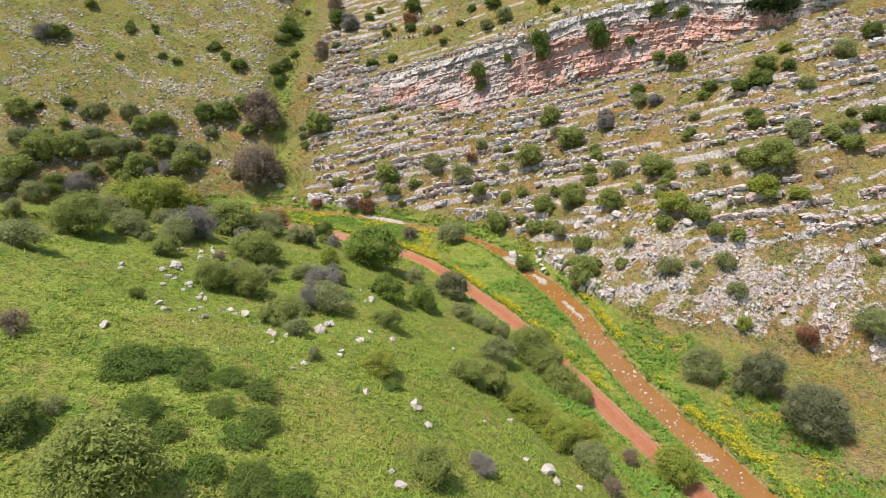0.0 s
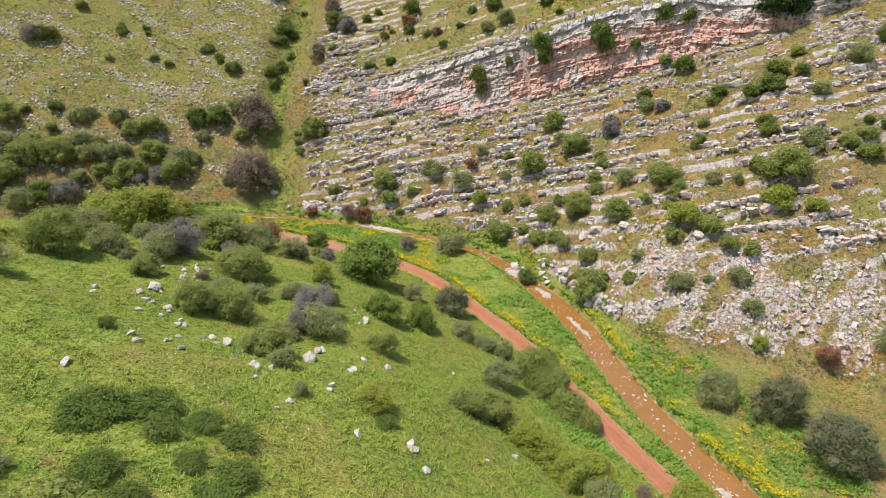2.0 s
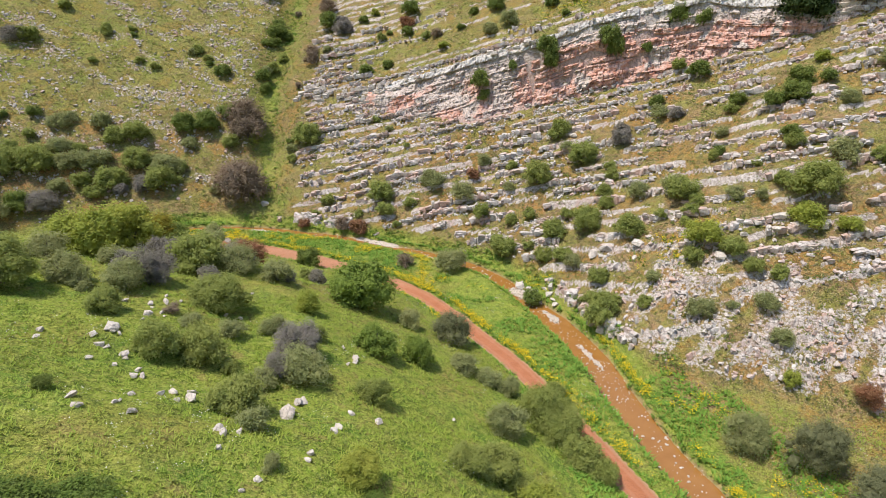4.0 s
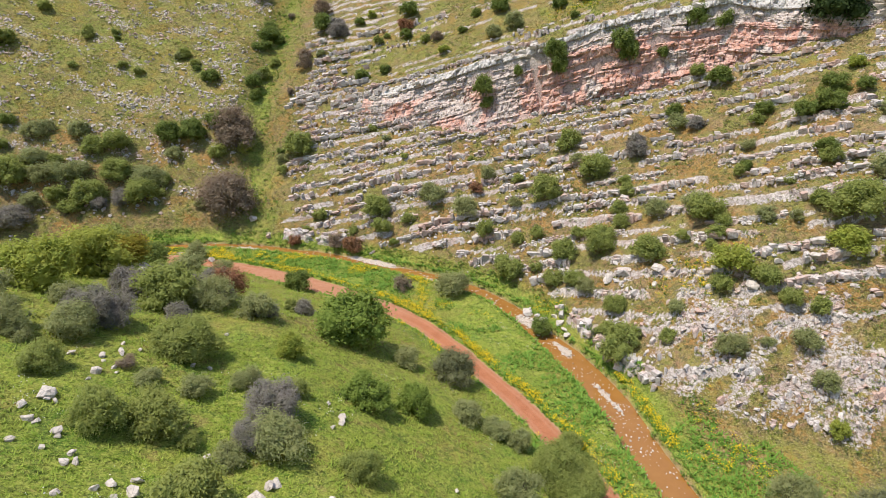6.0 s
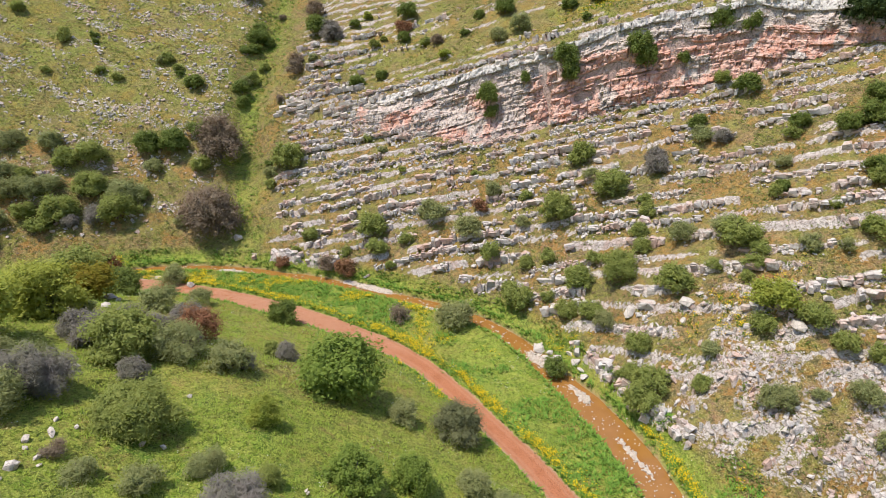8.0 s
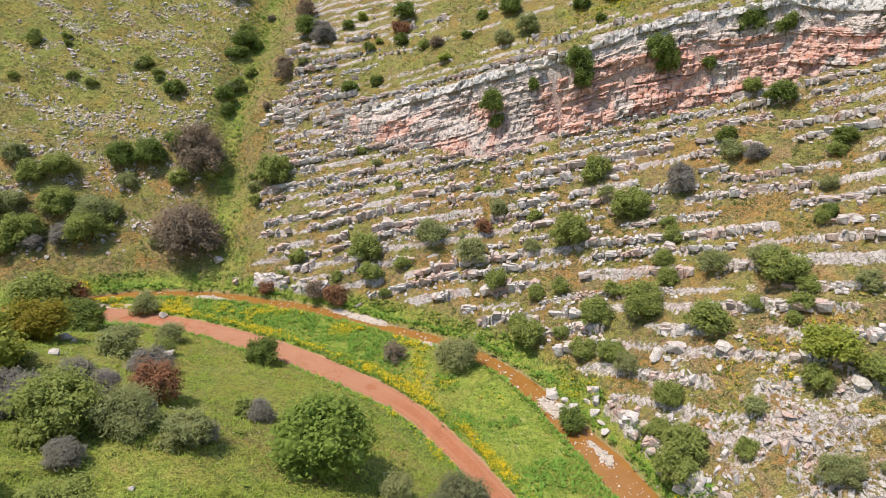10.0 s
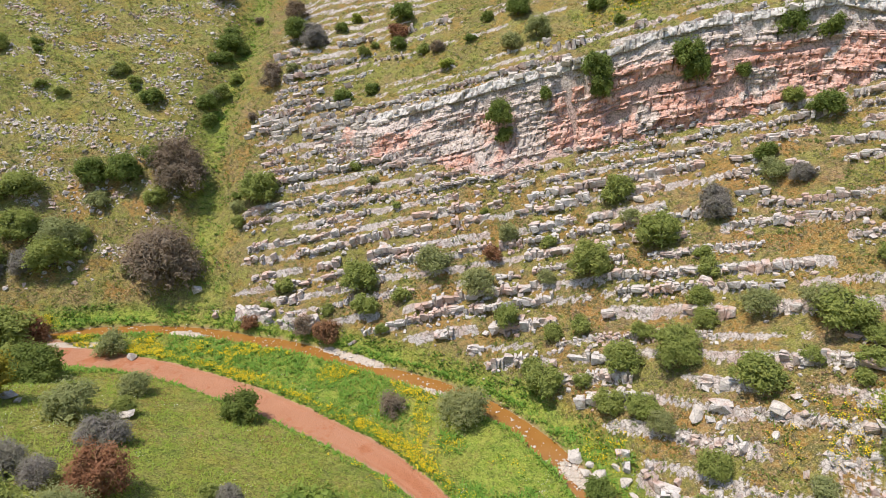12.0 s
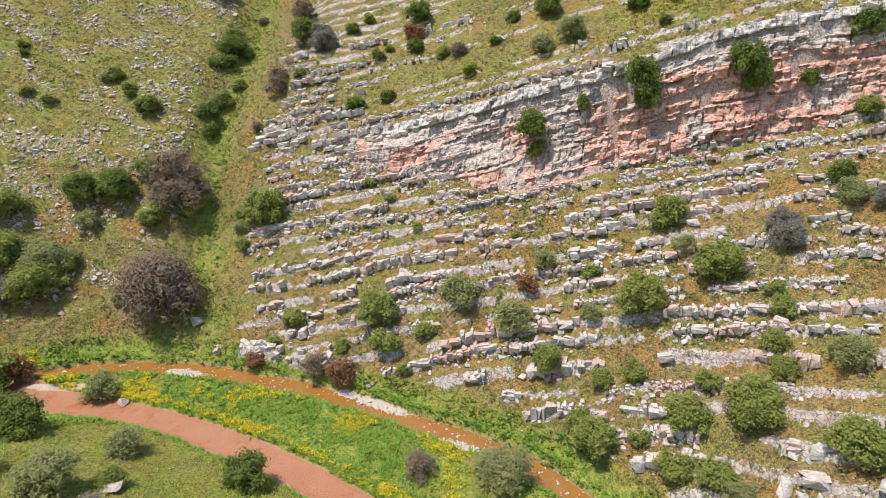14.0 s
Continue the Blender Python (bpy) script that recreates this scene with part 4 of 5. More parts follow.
GREY = [(16.4, 168.9, 2.6), (11.9, 169.3, 2.5), (44.5, 135.4, 2.4), (26.6, 137.9, 1.8), (9.4, 141.8, 1.9), (-2.3, 140.4, 2.9), (4.6, 135, 3),
    (14.1, 133.3, 1.4), (36.2, 118, 2.6), (-13.1, 157.7, 1.1), (-70, 187, 1.8), (1.7, 116.5, 3.5), (40.5, 116.5, 1), (-49.6, 131.4, 2.7),
    (-49.6, 185.2, 1.9), (-32.2, 186.1, 1.4), (-37.7, 158.3, 1.6), (47.3, 104.6, 1.6), (51.4, 121.2, 1.4), (50.5, 102.7, 1.2),
    (23.3, 109.3, 1.9), (33.1, 97.1, 1.5), (38, 88.7, 1.8), (45.7, 86.5, 2.1), (41.8, 88.3, 1.1), (68.7, 114.7, 1.8), (77.2, 119, 2.5),
    (63.3, 104.7, 2.7), (41.5, 113.5, 2.9), (47.4, 103.9, 1.1)]
GREY_B = [(46.1, 82.2, 1.8), (36.7, 89.1, 1.6), (61.4, 72.4, 3.2), (35.8, 68.5, 3.2), (-40.5, 108.5, 3.1), (-39.4, 118.4, 2.6),
    (-22.6, 86.3, 2.7), (-27.9, 86.9, 3.2), (-43.6, 96.9, 1.4), (-40.1, 78.9, 2), (-34.5, 71.3, 2.9), (-36.8, 78.4, 2), (-37.7, 68.4, 1.6),
    (-18.5, 69.6, 1.9), (-21.8, 66.3, 1.6), (-25.6, 65.9, 1.3), (-13.1, 60.2, 2.9), (-16.5, 58.5, 1.4), (-4.7, 87.9, 2), (2.8, 78.9, 1.2),
    (-39.6, 69.5, 2.7), (-14.4, 49.8, 1.4), (-11.8, 45.2, 0.8), (-42.6, 54.9, 2.6), (-24.7, 30.3, 0.8), (7.2, 66.2, 2.6), (15, 46.9, 2.2),
    (2.8, 78.5, 2.2), (6, 77, 2.1), (8.7, 76.1, 1.9)]
GREY_C = [(-93.3, 156.7, 2.9), (-91.3, 159, 2.1), (-84.2, 159.4, 3), (-90.4, 150.9, 3.4), (-63.3, 159.2, 2.5), (-66.2, 151.9, 4.1),
    (-83.3, 148.3, 3.3), (-80.5, 150.2, 2.9), (-87.2, 147.1, 3.1), (-105.3, 144.8, 3.1), (-53.7, 148.4, 2.1), (-87.2, 141.9, 2.6),
    (-69.9, 154.6, 2), (-96.4, 132.8, 3.8), (-48.3, 62.5, 1.2), (-45.3, 75.3, 2.9), (-103.4, 133.2, 3)]
BROWN = [(-54.1, 213.3, 3.7), (-44.7, 209.8, 1.4), (-34.9, 206, 3.4), (-36, 183.1, 2.4), (-1.7, 179.3, 1.9), (-22, 135.7, 2.1),
    (-51, 166.4, 5.5), (-48.9, 148.6, 6.5), (-38.8, 176, 1.3), (-7.3, 117.6, 2.1), (-36.3, 185.7, 2.4), (-28.2, 67.5, 1), (-31.3, 37.3, 1.1),
    (20.6, 51, 1.2), (16.6, 43.7, 1.3), (-49.9, 164.5, 5.2), (-46.6, 146.6, 6.3)]
RED = [(-10.1, 190.7, 2.5), (6.8, 139.7, 1.6), (-18.7, 134.4, 2.4), (-31.2, 138.4, 1.8), (82, 136.3, 5), (52.7, 73.3, 2), (-63.7, 135, 3.2),
    (-28.9, 93.9, 3.2)]
PURPLE = [(-28.3, 193.4, 3.4), (36.9, 133.2, 2.3), (-29.4, 196.7, 2.9), (47, 132.8, 1.8), (37.2, 135.7, 2), (-113.2, 178.5, 3.3),
    (-34.3, 103.6, 2.7), (-36.7, 94.3, 2.3), (-33.5, 93.6, 1.8), (-29.9, 81.4, 1.7), (-19.3, 95.5, 1.9), (-27.1, 87.6, 1.6), (-21.9, 87.7, 1.4),
    (-40, 89.8, 2.2), (-33.2, 75.5, 2.4), (-14.5, 64.4, 2.7), (-15.4, 60.3, 1.7), (-34.9, 74.2, 2.7), (-37.3, 88.2, 2.4), (3.1, 37.4, 1.2),
    (-74.5, 144.5, 2), (-70.4, 146.7, 2.5), (-88.7, 137.2, 3.5)]
YELLOW = [(-19.8, 199.1, 1.6), (0.1, 172.4, 1.6), (40.7, 98.7, 3), (70.2, 127.4, 1.7), (54.8, 96.4, 2.8), (59.5, 93.8, 1.8), (45.4, 77.4, 1.4),
    (-46.5, 84.3, 4.7), (-46.6, 95.2, 4.6), (-16.6, 77.8, 2), (-6, 47, 2), (8.8, 53, 2.4), (11, 51.9, 2.3), (12.5, 49.6, 2.3), (15.8, 52.1, 2.4),
    (25.5, 50.2, 2.9), (-47.9, 164.7, 2.3)]
BROAD = [(-11.9, 89.9, 5.4), (-7.9, 73, 2.7), (-3, 75.9, 2.4)]
OLIVE = [(42, 64.9, 4), (44.8, 57.5, 4.4), (1.4, 88.3, 3.3)]
CAROB = [(72.7, 140.1, 6)]
LOW = [(-4.9, 44.9, 0.8), (-23.2, 36.6, 1.9), (-20.5, 37.9, 1.8), (-18.4, 35.7, 1.2), (-16.7, 37.4, 1.3), (-14.2, 36.9, 1.1), (-20.3, 31.4, 1.3),
    (-17.9, 29.8, 0.9), (-13.2, 33.5, 1.2), (-13.7, 30.9, 1.1), (-14.6, 27.5, 1.1), (-12, 27.5, 1.3), (-9.3, 28.1, 0.9), (-15.7, 33.6, 0.8)]
MUSTARD = [(-51, 108.6, 4.4)]
BOULDER = [(-27.2, 40.9, 0.8), (-12.9, 53.4, 1.6), (-8.8, 52.1, 0.8), (-9.7, 46.9, 0.6), (-2.6, 43.2, 1.07), (-1.3, 40.5, 0.86),
    (-24.9, 46.3, 0.76), (-29.2, 54.7, 0.74), (-29.7, 57.2, 0.87), (-23.6, 48.2, 0.58), (-25.3, 53.8, 0.72), (-20.1, 52.2, 1.1),
    (-15.6, 45.9, 0.55), (-16, 47.8, 0.76), (-12.4, 43.7, 0.53), (-3, 30.7, 0.93), (-33.8, 55.7, 0.65), (-9.8, 65.2, 0.61), (-3.7, 32, 0.51),
    (7.7, 42.7, 0.67), (7, 50, 0.74), (12.9, 42.2, 0.9), (4, 46.4, 0.49), (1.2, 64, 0.5), (-20.8, 51.3, 0.6), (-27.4, 56.6, 0.9),
    (-30.2, 60.3, 1.6), (-30.2, 67.5, 0.52), (-17.9, 58.1, 0.95), (-9.4, 67.4, 1)]
BOULDER_B = [(-11, 69.4, 0.65), (-29.1, 63.5, 0.5), (-49, 111.2, 1.74), (-27.1, 54.6, 0.59), (-28.2, 65.9, 0.42), (-24.3, 71.4, 0.63),
    (-36, 110.2, 2.21), (-57.4, 127.6, 1.21), (26.8, 109.2, 2.33), (33.1, 105.3, 2.05), (28.3, 140.7, 1.96), (17.1, 116.6, 1.3),
    (-41.8, 145.1, 2.07), (32.1, 103.6, 1.05), (-47.4, 110.2, 1.16), (-33, 67.6, 0.81), (-30.8, 68.4, 0.81), (-29.8, 69.7, 0.83),
    (-29.3, 64.9, 1.09), (-22.9, 71.7, 0.75), (-35, 81.2, 0.68), (-76.8, 133.6, 2.22), (-45.8, 129.9, 1.74), (-28.8, 66.6, 0.59),
    (-30.5, 71.4, 0.51), (-28.9, 71.2, 0.5), (-24, 79.6, 0.49), (-30.9, 58.5, 0.88), (-34.4, 57.1, 0.79), (-26, 47.4, 0.86)]
BOULDER_C = [(-23.7, 50.4, 0.66), (-22.1, 51.7, 0.79), (-22.1, 47.6, 0.84), (-12.9, 56.3, 1.15), (-8, 55.7, 0.66), (-5.6, 55.6, 0.86),
    (-6.7, 42.1, 0.83), (-12.9, 42.3, 0.45), (48.4, 98.4, 1.83), (46, 97.1, 1.39), (42.1, 95.1, 2.02), (50.3, 96.2, 1.55), (-44.8, 103, 1.47),
    (19.1, 103.8, 0.99), (14.3, 109.9, 2.1), (14.9, 107.8, 1.4), (16.3, 106.9, 2.1), (16.8, 104.4, 1.3), (14.4, 110.7, 1.1), (18.7, 105.6, 1.5),
    (19.2, 102.2, 1.2), (15.6, 108.6, 1.1), (18.4, 107.8, 1.3), (-16.5, 48.3, 0.8), (-15.1, 48.5, 0.7), (-13.3, 54.8, 1.4), (-12.4, 56.7, 1),
    (-8.7, 53, 0.8), (-9.7, 47.7, 0.7), (-2.4, 42.8, 0.8)]
BOULDER_D = [(-12.2, 43.7, 0.5), (-21.7, 52.7, 0.9), (-20.7, 53.9, 0.9), (-23.5, 48.7, 0.5), (-27.3, 41.3, 0.6), (-29.9, 59.7, 0.7),
    (-29.4, 59.8, 0.6), (-29.1, 57.2, 0.6), (-27.1, 56.2, 0.5), (-25.4, 54.8, 0.7), (-24.7, 54.1, 0.7), (-17.8, 57.8, 0.8), (-9.3, 66.6, 0.9),
    (-10.9, 69.2, 0.5), (9.7, 42.2, 1.6), (10.3, 41.1, 0.9)]


# ---- shrubs and trees ----
def crown_mesh(name, material, leaves, leaf, lobes, flat=0.78, slim=0.65, core=0.74, low=0.12):
    """A crown of radius 1 on the ground: lumps set thickly with small leaves, with gaps between them."""
    centres, radii = [np.array([rng.uniform(-0.12, 0.12), rng.uniform(-0.12, 0.12), flat * 0.66])], [0.55]
    for k in range(lobes):
        a = 2.39996 * k + rng.uniform(-0.4, 0.4)
        h = rng.uniform(0.0, 1.0)
        out = math.sqrt(1 - 0.75 * h * h) * rng.uniform(0.35, 0.85)
        centres.append(np.array([math.cos(a) * out, math.sin(a) * out, (0.32 + 0.95 * h) * flat]))
        radii.append(rng.uniform(0.12, 0.34) * (1.2 if lobes < 20 else 1.0))
    c, r = np.array(centres), np.array(radii)
    pick = rng.choice(len(c), leaves, p=r**2 / (r**2).sum())
    d = rng.normal(size=(leaves, 3))
    d[:, 2] = d[:, 2] * 0.9 + 0.25
    d /= np.linalg.norm(d, axis=1)[:, None]
    reach = np.where(rng.random(leaves) < 0.30, rng.uniform(1.0, 1.45, leaves), rng.uniform(0.62, 1.06, leaves))
    p = c[pick] + d * (r[pick] * reach)[:, None] * np.array([1, 1, flat + 0.15])
    p[:, 2] = np.maximum(p[:, 2], rng.uniform(low * 0.3, low * 1.6, leaves))
    nrm = d * 0.55 + np.array([0, 0, 0.85]) + rng.normal(size=(leaves, 3)) * 0.55
    nrm /= np.linalg.norm(nrm, axis=1)[:, None]
    u = np.cross(nrm, rng.normal(size=(leaves, 3)))
    u /= np.linalg.norm(u, axis=1)[:, None]
    w = np.cross(nrm, u)
    s = leaf * rng.uniform(0.6, 1.35, leaves)[:, None]
    u, w = u * s, w * s * slim
    v = np.stack([p - u - w * 0.6, p - u * 0.4 + w, p + u], 1).reshape(-1, 3)
    tri = np.arange(len(v)).reshape(-1, 3)
    vs, fs, base = [v], [tri], len(v)
    for k in range(len(c)):
        bv, bf = BALL
        lump = 1 + 0.16 * rng.normal(size=(len(bv), 1))
        vs.append(c[k] + bv * lump * r[k] * core * 0.80 * np.array([1, 1, flat + 0.1]))
        fs.append(bf + base)
        base += len(bv)
    return raw_mesh(name, np.concatenate(vs), np.concatenate(fs), material)


def ball():
    bm = bmesh.new()
    bmesh.ops.create_icosphere(bm, subdivisions=1, radius=1)
    bm.verts.index_update()
    v = np.array([w.co[:] for w in bm.verts])
    f = np.array([[w.index for w in face.verts] for face in bm.faces])
    bm.free()
    return v, f


BALL = ball()


def stems_mesh(name, count, thick, tall=0.75):
    """Tapered stems that fork from one foot."""
    vs, fs, base = [], [], 0
    for k in range(count):
        a = 6.283 * k / count + rng.uniform(-0.4, 0.4)
        lean = rng.uniform(0.15, 0.5) if count > 1 else 0.08
        for j, (h, w) in enumerate(((-0.10, 1.0), (0.25 * tall, 0.75), (0.6 * tall, 0.5), (tall, 0.18))):
            cx, cy = math.cos(a) * (0.04 + lean * max(h, 0) ** 1.2), math.sin(a) * (0.04 + lean * max(h, 0) ** 1.2)
            for q in range(6):
                b = 6.283 * q / 6
                vs.append((cx + math.cos(b) * thick * w, cy + math.sin(b) * thick * w, h))
                if j:
                    o = base + j * 6
                    fs.append((o - 6 + q, o - 6 + (q + 1) % 6, o + (q + 1) % 6))
                    fs.append((o - 6 + q, o + (q + 1) % 6, o + q))
        base += 24
    return raw_mesh(name, np.array(vs), np.array(fs), BARK)


KINDS = {  # kind: name, label, category, group, height, leaf shape, openness
    "green": ("shrub", "rounded green shrub growing on the valley slope", "shrub", "green shrubs", 0.80, 0.65, 0.74),
    "dark": ("shrub", "dense dark green evergreen shrub on the slope", "shrub", "dark evergreen shrubs", 0.80, 0.65, 0.78),
    "grey": ("shrub", "loose grey-green shrub growing on the slope", "shrub", "grey-green shrubs", 0.76, 0.46, 0.56),
    "brown": ("shrub", "brown leafy shrub with a dull reddish crown", "shrub", "brown shrubs", 0.85, 0.28, 0.50),
    "red": ("shrub", "red-brown shrub among green grass and rocks", "shrub", "red shrubs", 0.78, 0.45, 0.50),
    "purple": ("shrub", "half-bare shrub with a haze of grey twigs", "shrub", "half-bare shrubs", 0.80, 0.13, 0.32),
    "yellow": ("shrub", "light yellow-green shrub on the grassy hillside", "shrub", "yellow-green shrubs", 0.80, 0.65, 0.72),
    "broad": ("tree", "round bright green tree beside the dirt track", "tree", "trees by the track", 0.85, 0.75, 0.80),
    "olive": ("olive_tree", "grey-green olive tree on the grassy terrace", "tree", "olive trees", 0.85, 0.40, 0.72),
    "carob": ("carob_tree", "very dark dense carob tree above the ledges", "tree", "", 0.95, 0.65, 0.80),
    "low": ("scrub", "low spreading dark scrub in the meadow", "shrub", "low scrub", 0.28, 0.55, 0.66),
    "mustard": ("shrub", "mustard-green dense shrub on the hillside", "shrub", "", 0.80, 0.65, 0.76),
}
PROTOTYPES = {}


def plant(kind, x, y, r, sink=0.06):
    """A shrub or tree of that kind and radius, standing on the ground."""
    name, label, category, group, flat, slim, core = KINDS[kind]
    size = 0 if r < 1.7 else 1 if r < 3.2 else 2
    near = y < 78
    which = (kind, size, near, y > 128, int(rng.integers(3 if kind in ("green", "dark", "grey") else 2)))
    z = float(land_z([x], [y])[0])
    tall = rng.uniform(0.92, 1.22) * (1.08 if kind == "broad" else 1.0)
    m = Matrix.Translation((x, y, z - sink * r)) @ Matrix.Rotation(rng.uniform(0, 6.28), 4, "Z") @ Matrix.Diagonal((r * rng.uniform(0.9, 1.1), r * rng.uniform(0.9, 1.1), r * tall, 1))
    if which in PROTOTYPES:
        return copy_thing(PROTOTYPES[which], m @ Matrix.Diagonal((*(1 / s for s in PROTOTYPES[which].scale), 1)))
    count, leaf, lobes = ((1700, 0.095, 18), (3400, 0.066, 34), (6800, 0.045, 56))[size]
    if kind == "purple":
        count, leaf = int(count * 1.7), leaf * 1.7
    if near:
        count, leaf = int(count * 2.0), leaf * 0.70
    elif y > 128:
        count, leaf = int(count * 0.80), leaf * 1.25
    thing = new(name)
    tagged(thing, label, category, group)
    part("crown", crown_mesh("crown", LEAF[kind], count, leaf, lobes, flat, slim, core), thing)
    part("trunk", stems_mesh("trunk", 1 if kind in ("broad", "carob", "olive") else 5, 0.09 if kind in ("broad", "carob", "olive") else 0.04, flat * 1.2), thing)
    thing.matrix_basis = m
    PROTOTYPES[which] = thing
    return thing


for kind, lists in (("green", GREEN + GREEN_B + GREEN_C + GREEN_D),
                    ("dark", DARK + DARK_B),
                    ("grey", GREY + GREY_B + GREY_C),
                    ("brown", BROWN),
                    ("red", RED),
                    ("purple", PURPLE),
                    ("yellow", YELLOW),
                    ("broad", BROAD),
                    ("olive", OLIVE),
                    ("carob", CAROB),
                    ("low", LOW),
                    ("mustard", MUSTARD)):
    for x, y, r in lists:
        plant(kind, x, y, r * 1.35 if kind == "low" else r)


# shrubs that grow out of the cliff: x, y, radius and the height of their middle
for x, y, r, level in ((8.8, 157.2, 2.2, 37.8), (9.7, 156.6, 1.5, 34.4), (23.8, 154.8, 2.7, 45.8), (24.8, 154.2, 2.1, 42.6), (37.2, 151.4, 2.5, 48.0), (38.6, 150.8, 2.0, 45.4), (51.4, 150.6, 3.2, 52.0),
                       (16.4, 157.2, 1.1, 41.0), (44.8, 149.4, 1.2, 45.6), (55.6, 147.6, 1.6, 51.6)):
    bush = plant("dark", x, y, r, 0.0)
    bush.scale.z *= 1.45
    bush.location.z = level - 0.8 * r


# ---- boulders in the meadow ----
def meadow_boulder(x, y, s):
    v, f = boulder_shape(18)
    s = s * 0.95
    m = turn(rng.uniform(0, 6.3), rng.normal(0, 0.3), rng.normal(0, 0.3)) * np.array([s * 1.3, s, s * 0.7])
    ob = new("boulder", raw_mesh("boulder", v @ m.T, f, PALE))
    ob.location = (x, y, float(land_z([x], [y])[0]) + 0.14 * s)
    tagged(ob, "pale weathered limestone boulder in the grass", "boulder", "boulders in the meadow")


for x, y, s in BOULDER + BOULDER_B + BOULDER_C + BOULDER_D:
    meadow_boulder(x, y, s)


# ---- grass and flowers ----
def tufts(x, y, z, tall, wide, blades, lean=0.5):
    """Tufts of pointed blades as arrays of corners and triangles."""
    n = len(x)
    k = n * blades
    base = np.repeat(np.stack([x, y, z], 1), blades, 0)
    a = rng.uniform(0, 6.283, k)
    t = np.repeat(tall, blades) * rng.uniform(0.6, 1.2, k)
    w = np.repeat(wide, blades) * rng.uniform(0.6, 1.2, k)
    side = np.stack([-np.sin(a), np.cos(a), np.zeros(k)], 1) * (w * 0.5)[:, None]
    tip = np.stack([np.cos(a) * t * lean * rng.uniform(0.2, 1.3, k), np.sin(a) * t * lean * rng.uniform(0.2, 1.3, k), t], 1)
    foot = base + np.stack([np.cos(a), np.sin(a), np.zeros(k)], 1) * (w * rng.uniform(0, 1.2, k))[:, None]
    v = np.stack([foot - side, foot + side, foot + tip + side * 0.2], 1).reshape(-1, 3)
    return v, np.arange(len(v)).reshape(-1, 3)


def sheet(name, mat, v, f, label, category):
    tagged(new(name, raw_mesh(name, v, f, mat)), label, category, kind="stuff")


def grow(n, box, rule):
    """Random places in a box that a rule lets through."""
    x, y = rng.uniform(box[0], box[1], n), rng.uniform(box[2], box[3], n)
    z, f = land(x, y)
    keep = rule(x, y, f) > rng.uniform(0, 1, n)
    return x[keep], y[keep], z[keep] - 0.03, int(keep.sum())


def meadow_rule(x, y, f):
    return (f["dd"] < 1.5) * (f["track"] < 0.1) * (f["bank"] > 0.5) * (f["gravel"] < 0.2) * (0.25 + 0.75 * sstep(0.35, 0.65, vnoise(x / 2.5, y / 2.5, 121)))


def hay_rule(x, y, f):
    return (f["dd"] > 0.8) * (1 - 0.85 * sstep(0.2, 0.5, f["rock"])) * (0.15 + 0.85 * sstep(0.4, 0.65, vnoise(x / 3, y / 3, 123)))


def bank_rule(x, y, f):
    rim = np.exp(-((f["bank"] - 0.75) / 0.5) ** 2) + 0.8 * np.exp(-((f["edge"] - 0.55) / 0.35) ** 2) + 0.9 * sstep(0.35, 0.62, vnoise(x / 4, y / 4, 125)) * (np.abs(f["ds"]) < 14)
    gully = 0.35 * np.exp(-(f["dg"] / 4.0) ** 2) * sstep(2, 6, f["dd"]) * (0.3 + sstep(0.4, 0.6, vnoise(x / 2.5, y / 2.5, 127)))
    return rim * (f["track"] < 0.1) * (f["gravel"] < 0.3) * (f["bank"] > 0.1) * (f["dd"] < 2) + gully


x, y, z, n = grow(170000, (-75, 60, 22, 138), meadow_rule)
sheet("meadow_grass", GRASS, *tufts(x, y, z, rng.uniform(0.10, 0.34, n), rng.uniform(0.07, 0.16, n), 3, 1.5), "lush green meadow grass in loose tufts", "grass")
x, y, z, n = grow(130000, (-130, 95, 55, 225), hay_rule)
sheet("slope_grass", HAY, *tufts(x, y, z, rng.uniform(0.10, 0.24, n), rng.uniform(0.10, 0.24, n), 3, 2.0), "dry yellow-brown grass tufts between the ledges", "grass")
x, y, z, n = grow(150000, (-75, 60, 40, 235), bank_rule)
sheet("bank_plants", HERB, *tufts(x, y, z, rng.uniform(0.2, 0.5, n), rng.uniform(0.16, 0.34, n), 5, 1.5), "fresh green herbs along the stream banks", "plants")


def petals(x, y, z, tall, count, size, spread):
    n = len(x) * count
    p = np.repeat(np.stack([x, y, z], 1), count, 0)
    p = p + np.stack([rng.normal(0, spread, n), rng.normal(0, spread, n), np.repeat(tall, count) * rng.uniform(0.55, 1.1, n)], 1)
    d = rng.normal(size=(n, 3)) * 0.5 + np.array([0, -0.15, 1.0])
    d /= np.linalg.norm(d, axis=1)[:, None]
    u = np.cross(d, rng.normal(size=(n, 3)))
    u = u / np.linalg.norm(u, axis=1)[:, None] * (size * rng.uniform(0.6, 1.3, n))[:, None]
    w = np.cross(d, u)
    v = np.stack([p - u, p - w, p + u, p + w], 1).reshape(-1, 3)
    q = np.arange(len(v)).reshape(-1, 4)
    return v, q


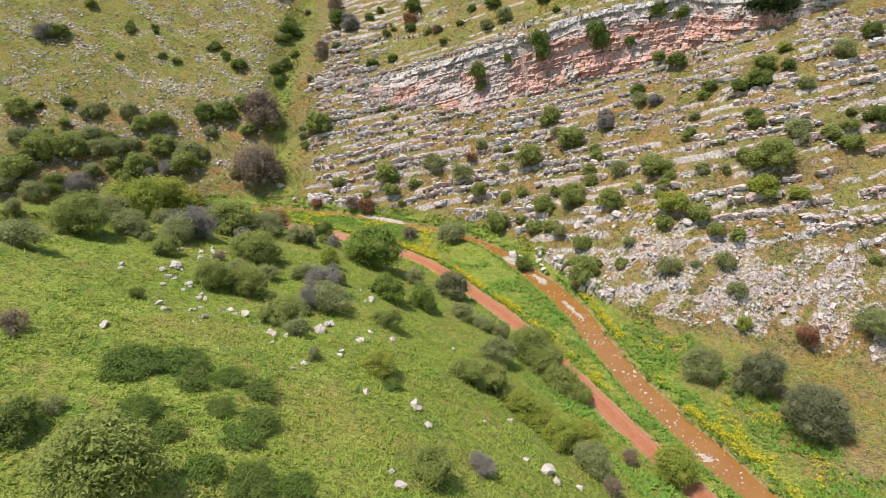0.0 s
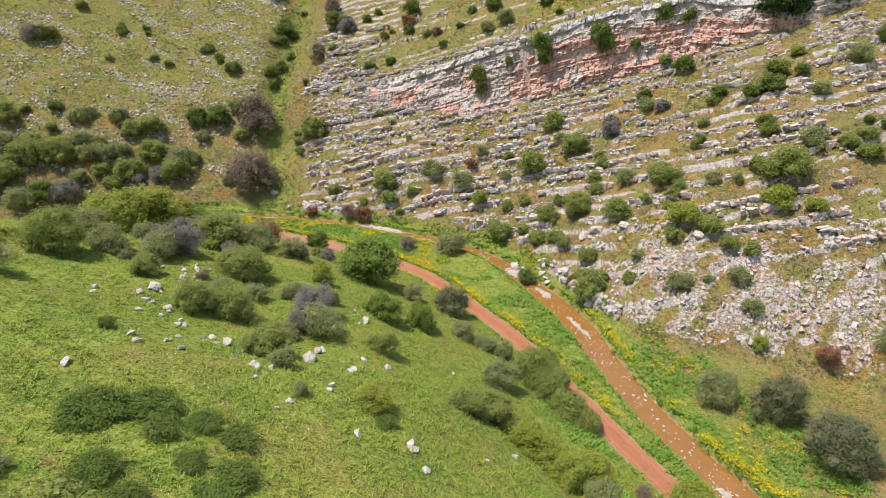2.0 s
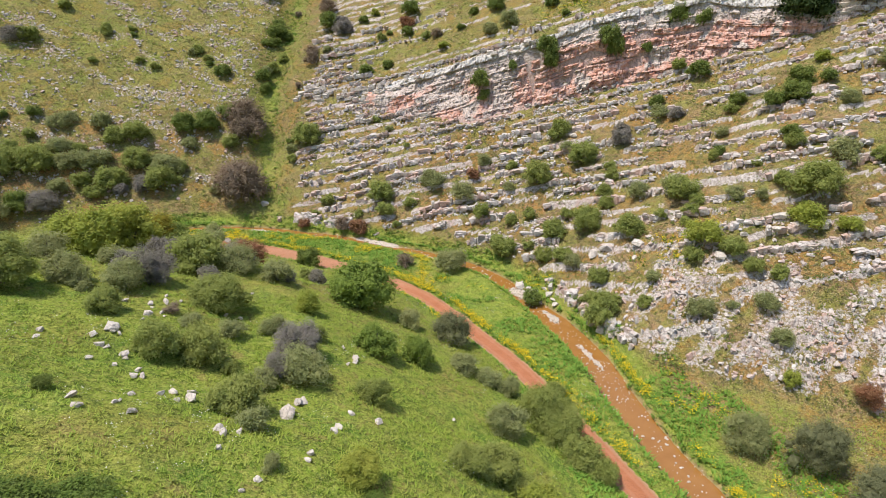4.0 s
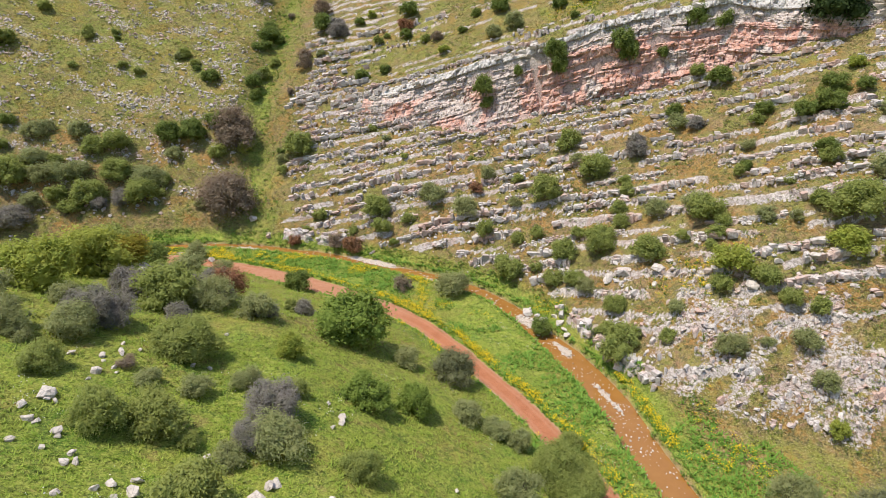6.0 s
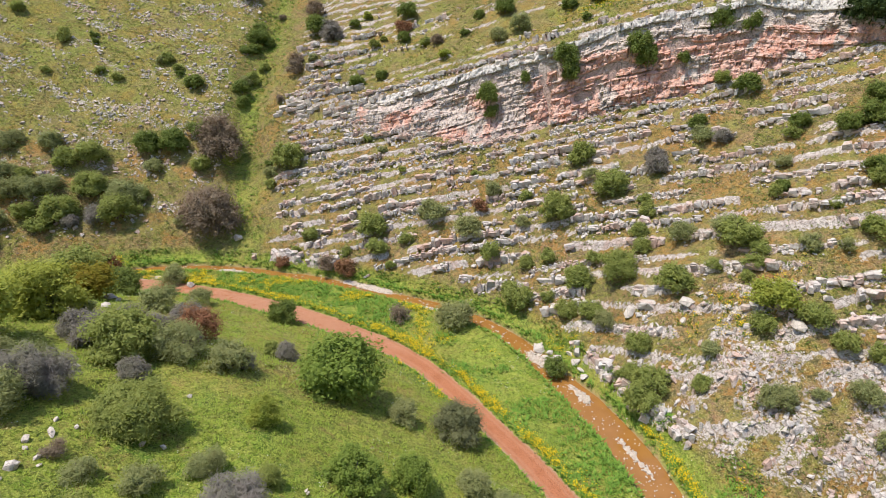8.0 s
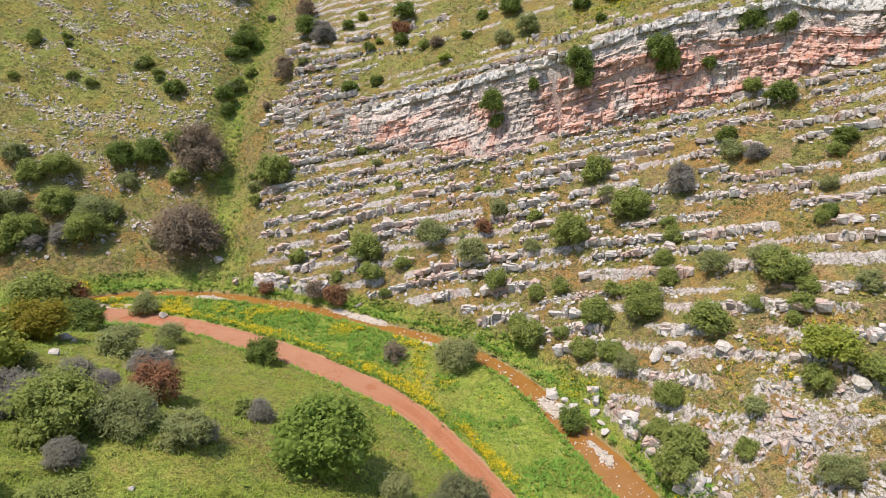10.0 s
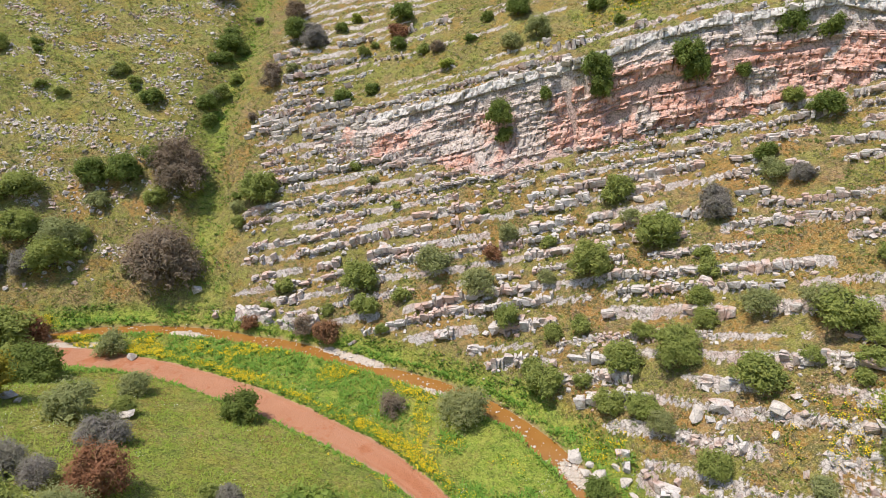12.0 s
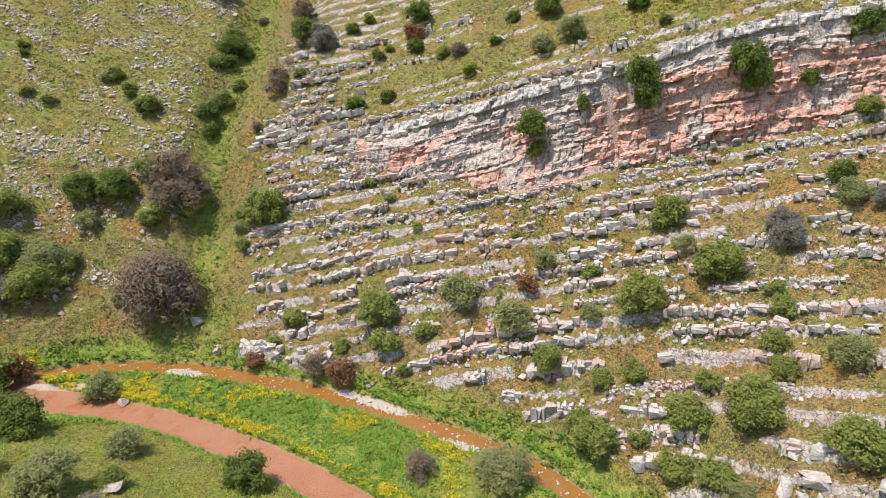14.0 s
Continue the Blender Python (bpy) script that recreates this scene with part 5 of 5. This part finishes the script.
def flower_rule(x, y, f):
    patch = sstep(0.49, 0.57, vnoise(x / 3.3, y / 3.3, 131) * 0.7 + 0.3 * vnoise(x / 0.9, y / 0.9, 133))
    verge = np.exp(-((f["dr"] - f["width"] / 2 - 0.9) / 0.7) ** 2) * sstep(60, 75, y) * 2.2
    verge = verge + 0.5 * np.exp(-((-f["dr"] - f["width"] / 2 - 0.7) / 0.7) ** 2) * np.exp(-((y - 100) / 9) ** 2)
    drift = sstep(0.50, 0.60, vnoise(x / 5.5, y / 3.0, 135) * 0.7 + 0.3 * vnoise(x / 1.2, y / 1.2, 136))
    island = 0.62 * drift * (f["ds"] < -2.5) * (f["dr"] > 1) * sstep(105, 118, y) * patch
    rim = 1.2 * np.exp(-((f["bank"] - 1.1) / 0.6) ** 2) * (f["ds"] > 0) * (y < 92) * sstep(0.3, 0.6, vnoise(x / 4, y / 4, 137))
    field = 0.22 * (f["ds"] > 3.5) * (f["ds"] < 12) * (y < 88) * patch * sstep(95, 60, y)
    up = 0.5 * np.exp(-(((x - 36) / 9) ** 2 + ((y - 166) / 3) ** 2)) + 0.35 * np.exp(-(((x - 38) / 5) ** 2 + ((y - 101) / 3) ** 2)) + 0.4 * np.exp(-(((x - 17.5) / 2.5) ** 2 + ((y - 110) / 2.0) ** 2))
    return (verge * (0.2 + patch) + island + rim + field + up) * (f["track"] < 0.05) * (f["bank"] > 0.4)


x, y, z, n = grow(150000, (-70, 62, 38, 172), flower_rule)
sheet("yellow_flowers", PETAL, *petals(x, y, z, rng.uniform(0.3, 0.65, n), 11, 0.060, 0.26), "bright yellow wildflowers in drifts along track and stream", "flowers")
sheet("flower_stalks", HERB, *tufts(x, y, z, rng.uniform(0.3, 0.6, n), rng.uniform(0.12, 0.25, n), 3, 1.2), "green stalks and leaves of the wildflowers", "plants")
x, y, z, n = grow(9000, (-75, 60, 25, 135), lambda x, y, f: (f["track"] < 0.05) * (f["bank"] > 0.4) * 0.5 * sstep(0.6, 0.75, vnoise(x / 5, y / 5, 141)))
sheet("white_flowers", DAISY, *petals(x, y, z, rng.uniform(0.2, 0.4, n), 5, 0.04, 0.25), "tiny white daisies scattered in the grass", "flowers")


# ---- small tussocks and herbs on the far slope ----
def tussocks(n, box, rule, size, leaves):
    x, y, z, n = grow(n, box, rule)
    r = rng.uniform(size[0], size[1], n)
    k = np.repeat(np.arange(n), leaves)
    d = rng.normal(size=(len(k), 3))
    d[:, 2] = np.abs(d[:, 2])
    d /= np.linalg.norm(d, axis=1)[:, None]
    p = np.stack([x, y, z], 1)[k] + d * (r[k] * rng.uniform(0.6, 1.1, len(k)))[:, None] * np.array([1, 1, 0.65])
    u = np.cross(d + rng.normal(size=d.shape) * 0.5, rng.normal(size=d.shape))
    u = u / np.linalg.norm(u, axis=1)[:, None] * (0.34 * r[k])[:, None]
    w = np.cross(d, u) * 0.9
    v = np.stack([p - u, p - w, p + u + w * 0.5], 1).reshape(-1, 3)
    return v, np.arange(len(v)).reshape(-1, 3)


def slope_rule(x, y, f):
    return (f["dd"] > 1.0) * (0.25 + 0.30 * sstep(-2, -8, -f["dg"]) + 0.75 * sstep(0.45, 0.7, vnoise(x / 6, y / 6, 161))) * (1 - 0.5 * f["face"])


sheet("green_tussocks", LEAF["dark"], *tussocks(92000, (-130, 92, 58, 225), slope_rule, (0.12, 0.55), 8), "small grey-green herbs dotted over the slope", "plants")
sheet("brown_tussocks", LEAF["brown"], *tussocks(42000, (-130, 92, 58, 225), slope_rule, (0.12, 0.45), 8), "small dry brown herbs between the rocks", "plants")
sheet("meadow_herbs", LEAF["green"], *tussocks(30000, (-60, 40, 22, 125), lambda x, y, f: (f["dl"] > 1) * 0.5 * sstep(0.45, 0.7, vnoise(x / 5, y / 5, 163)), (0.15, 0.42), 9), "low green herbs in the meadow", "plants")
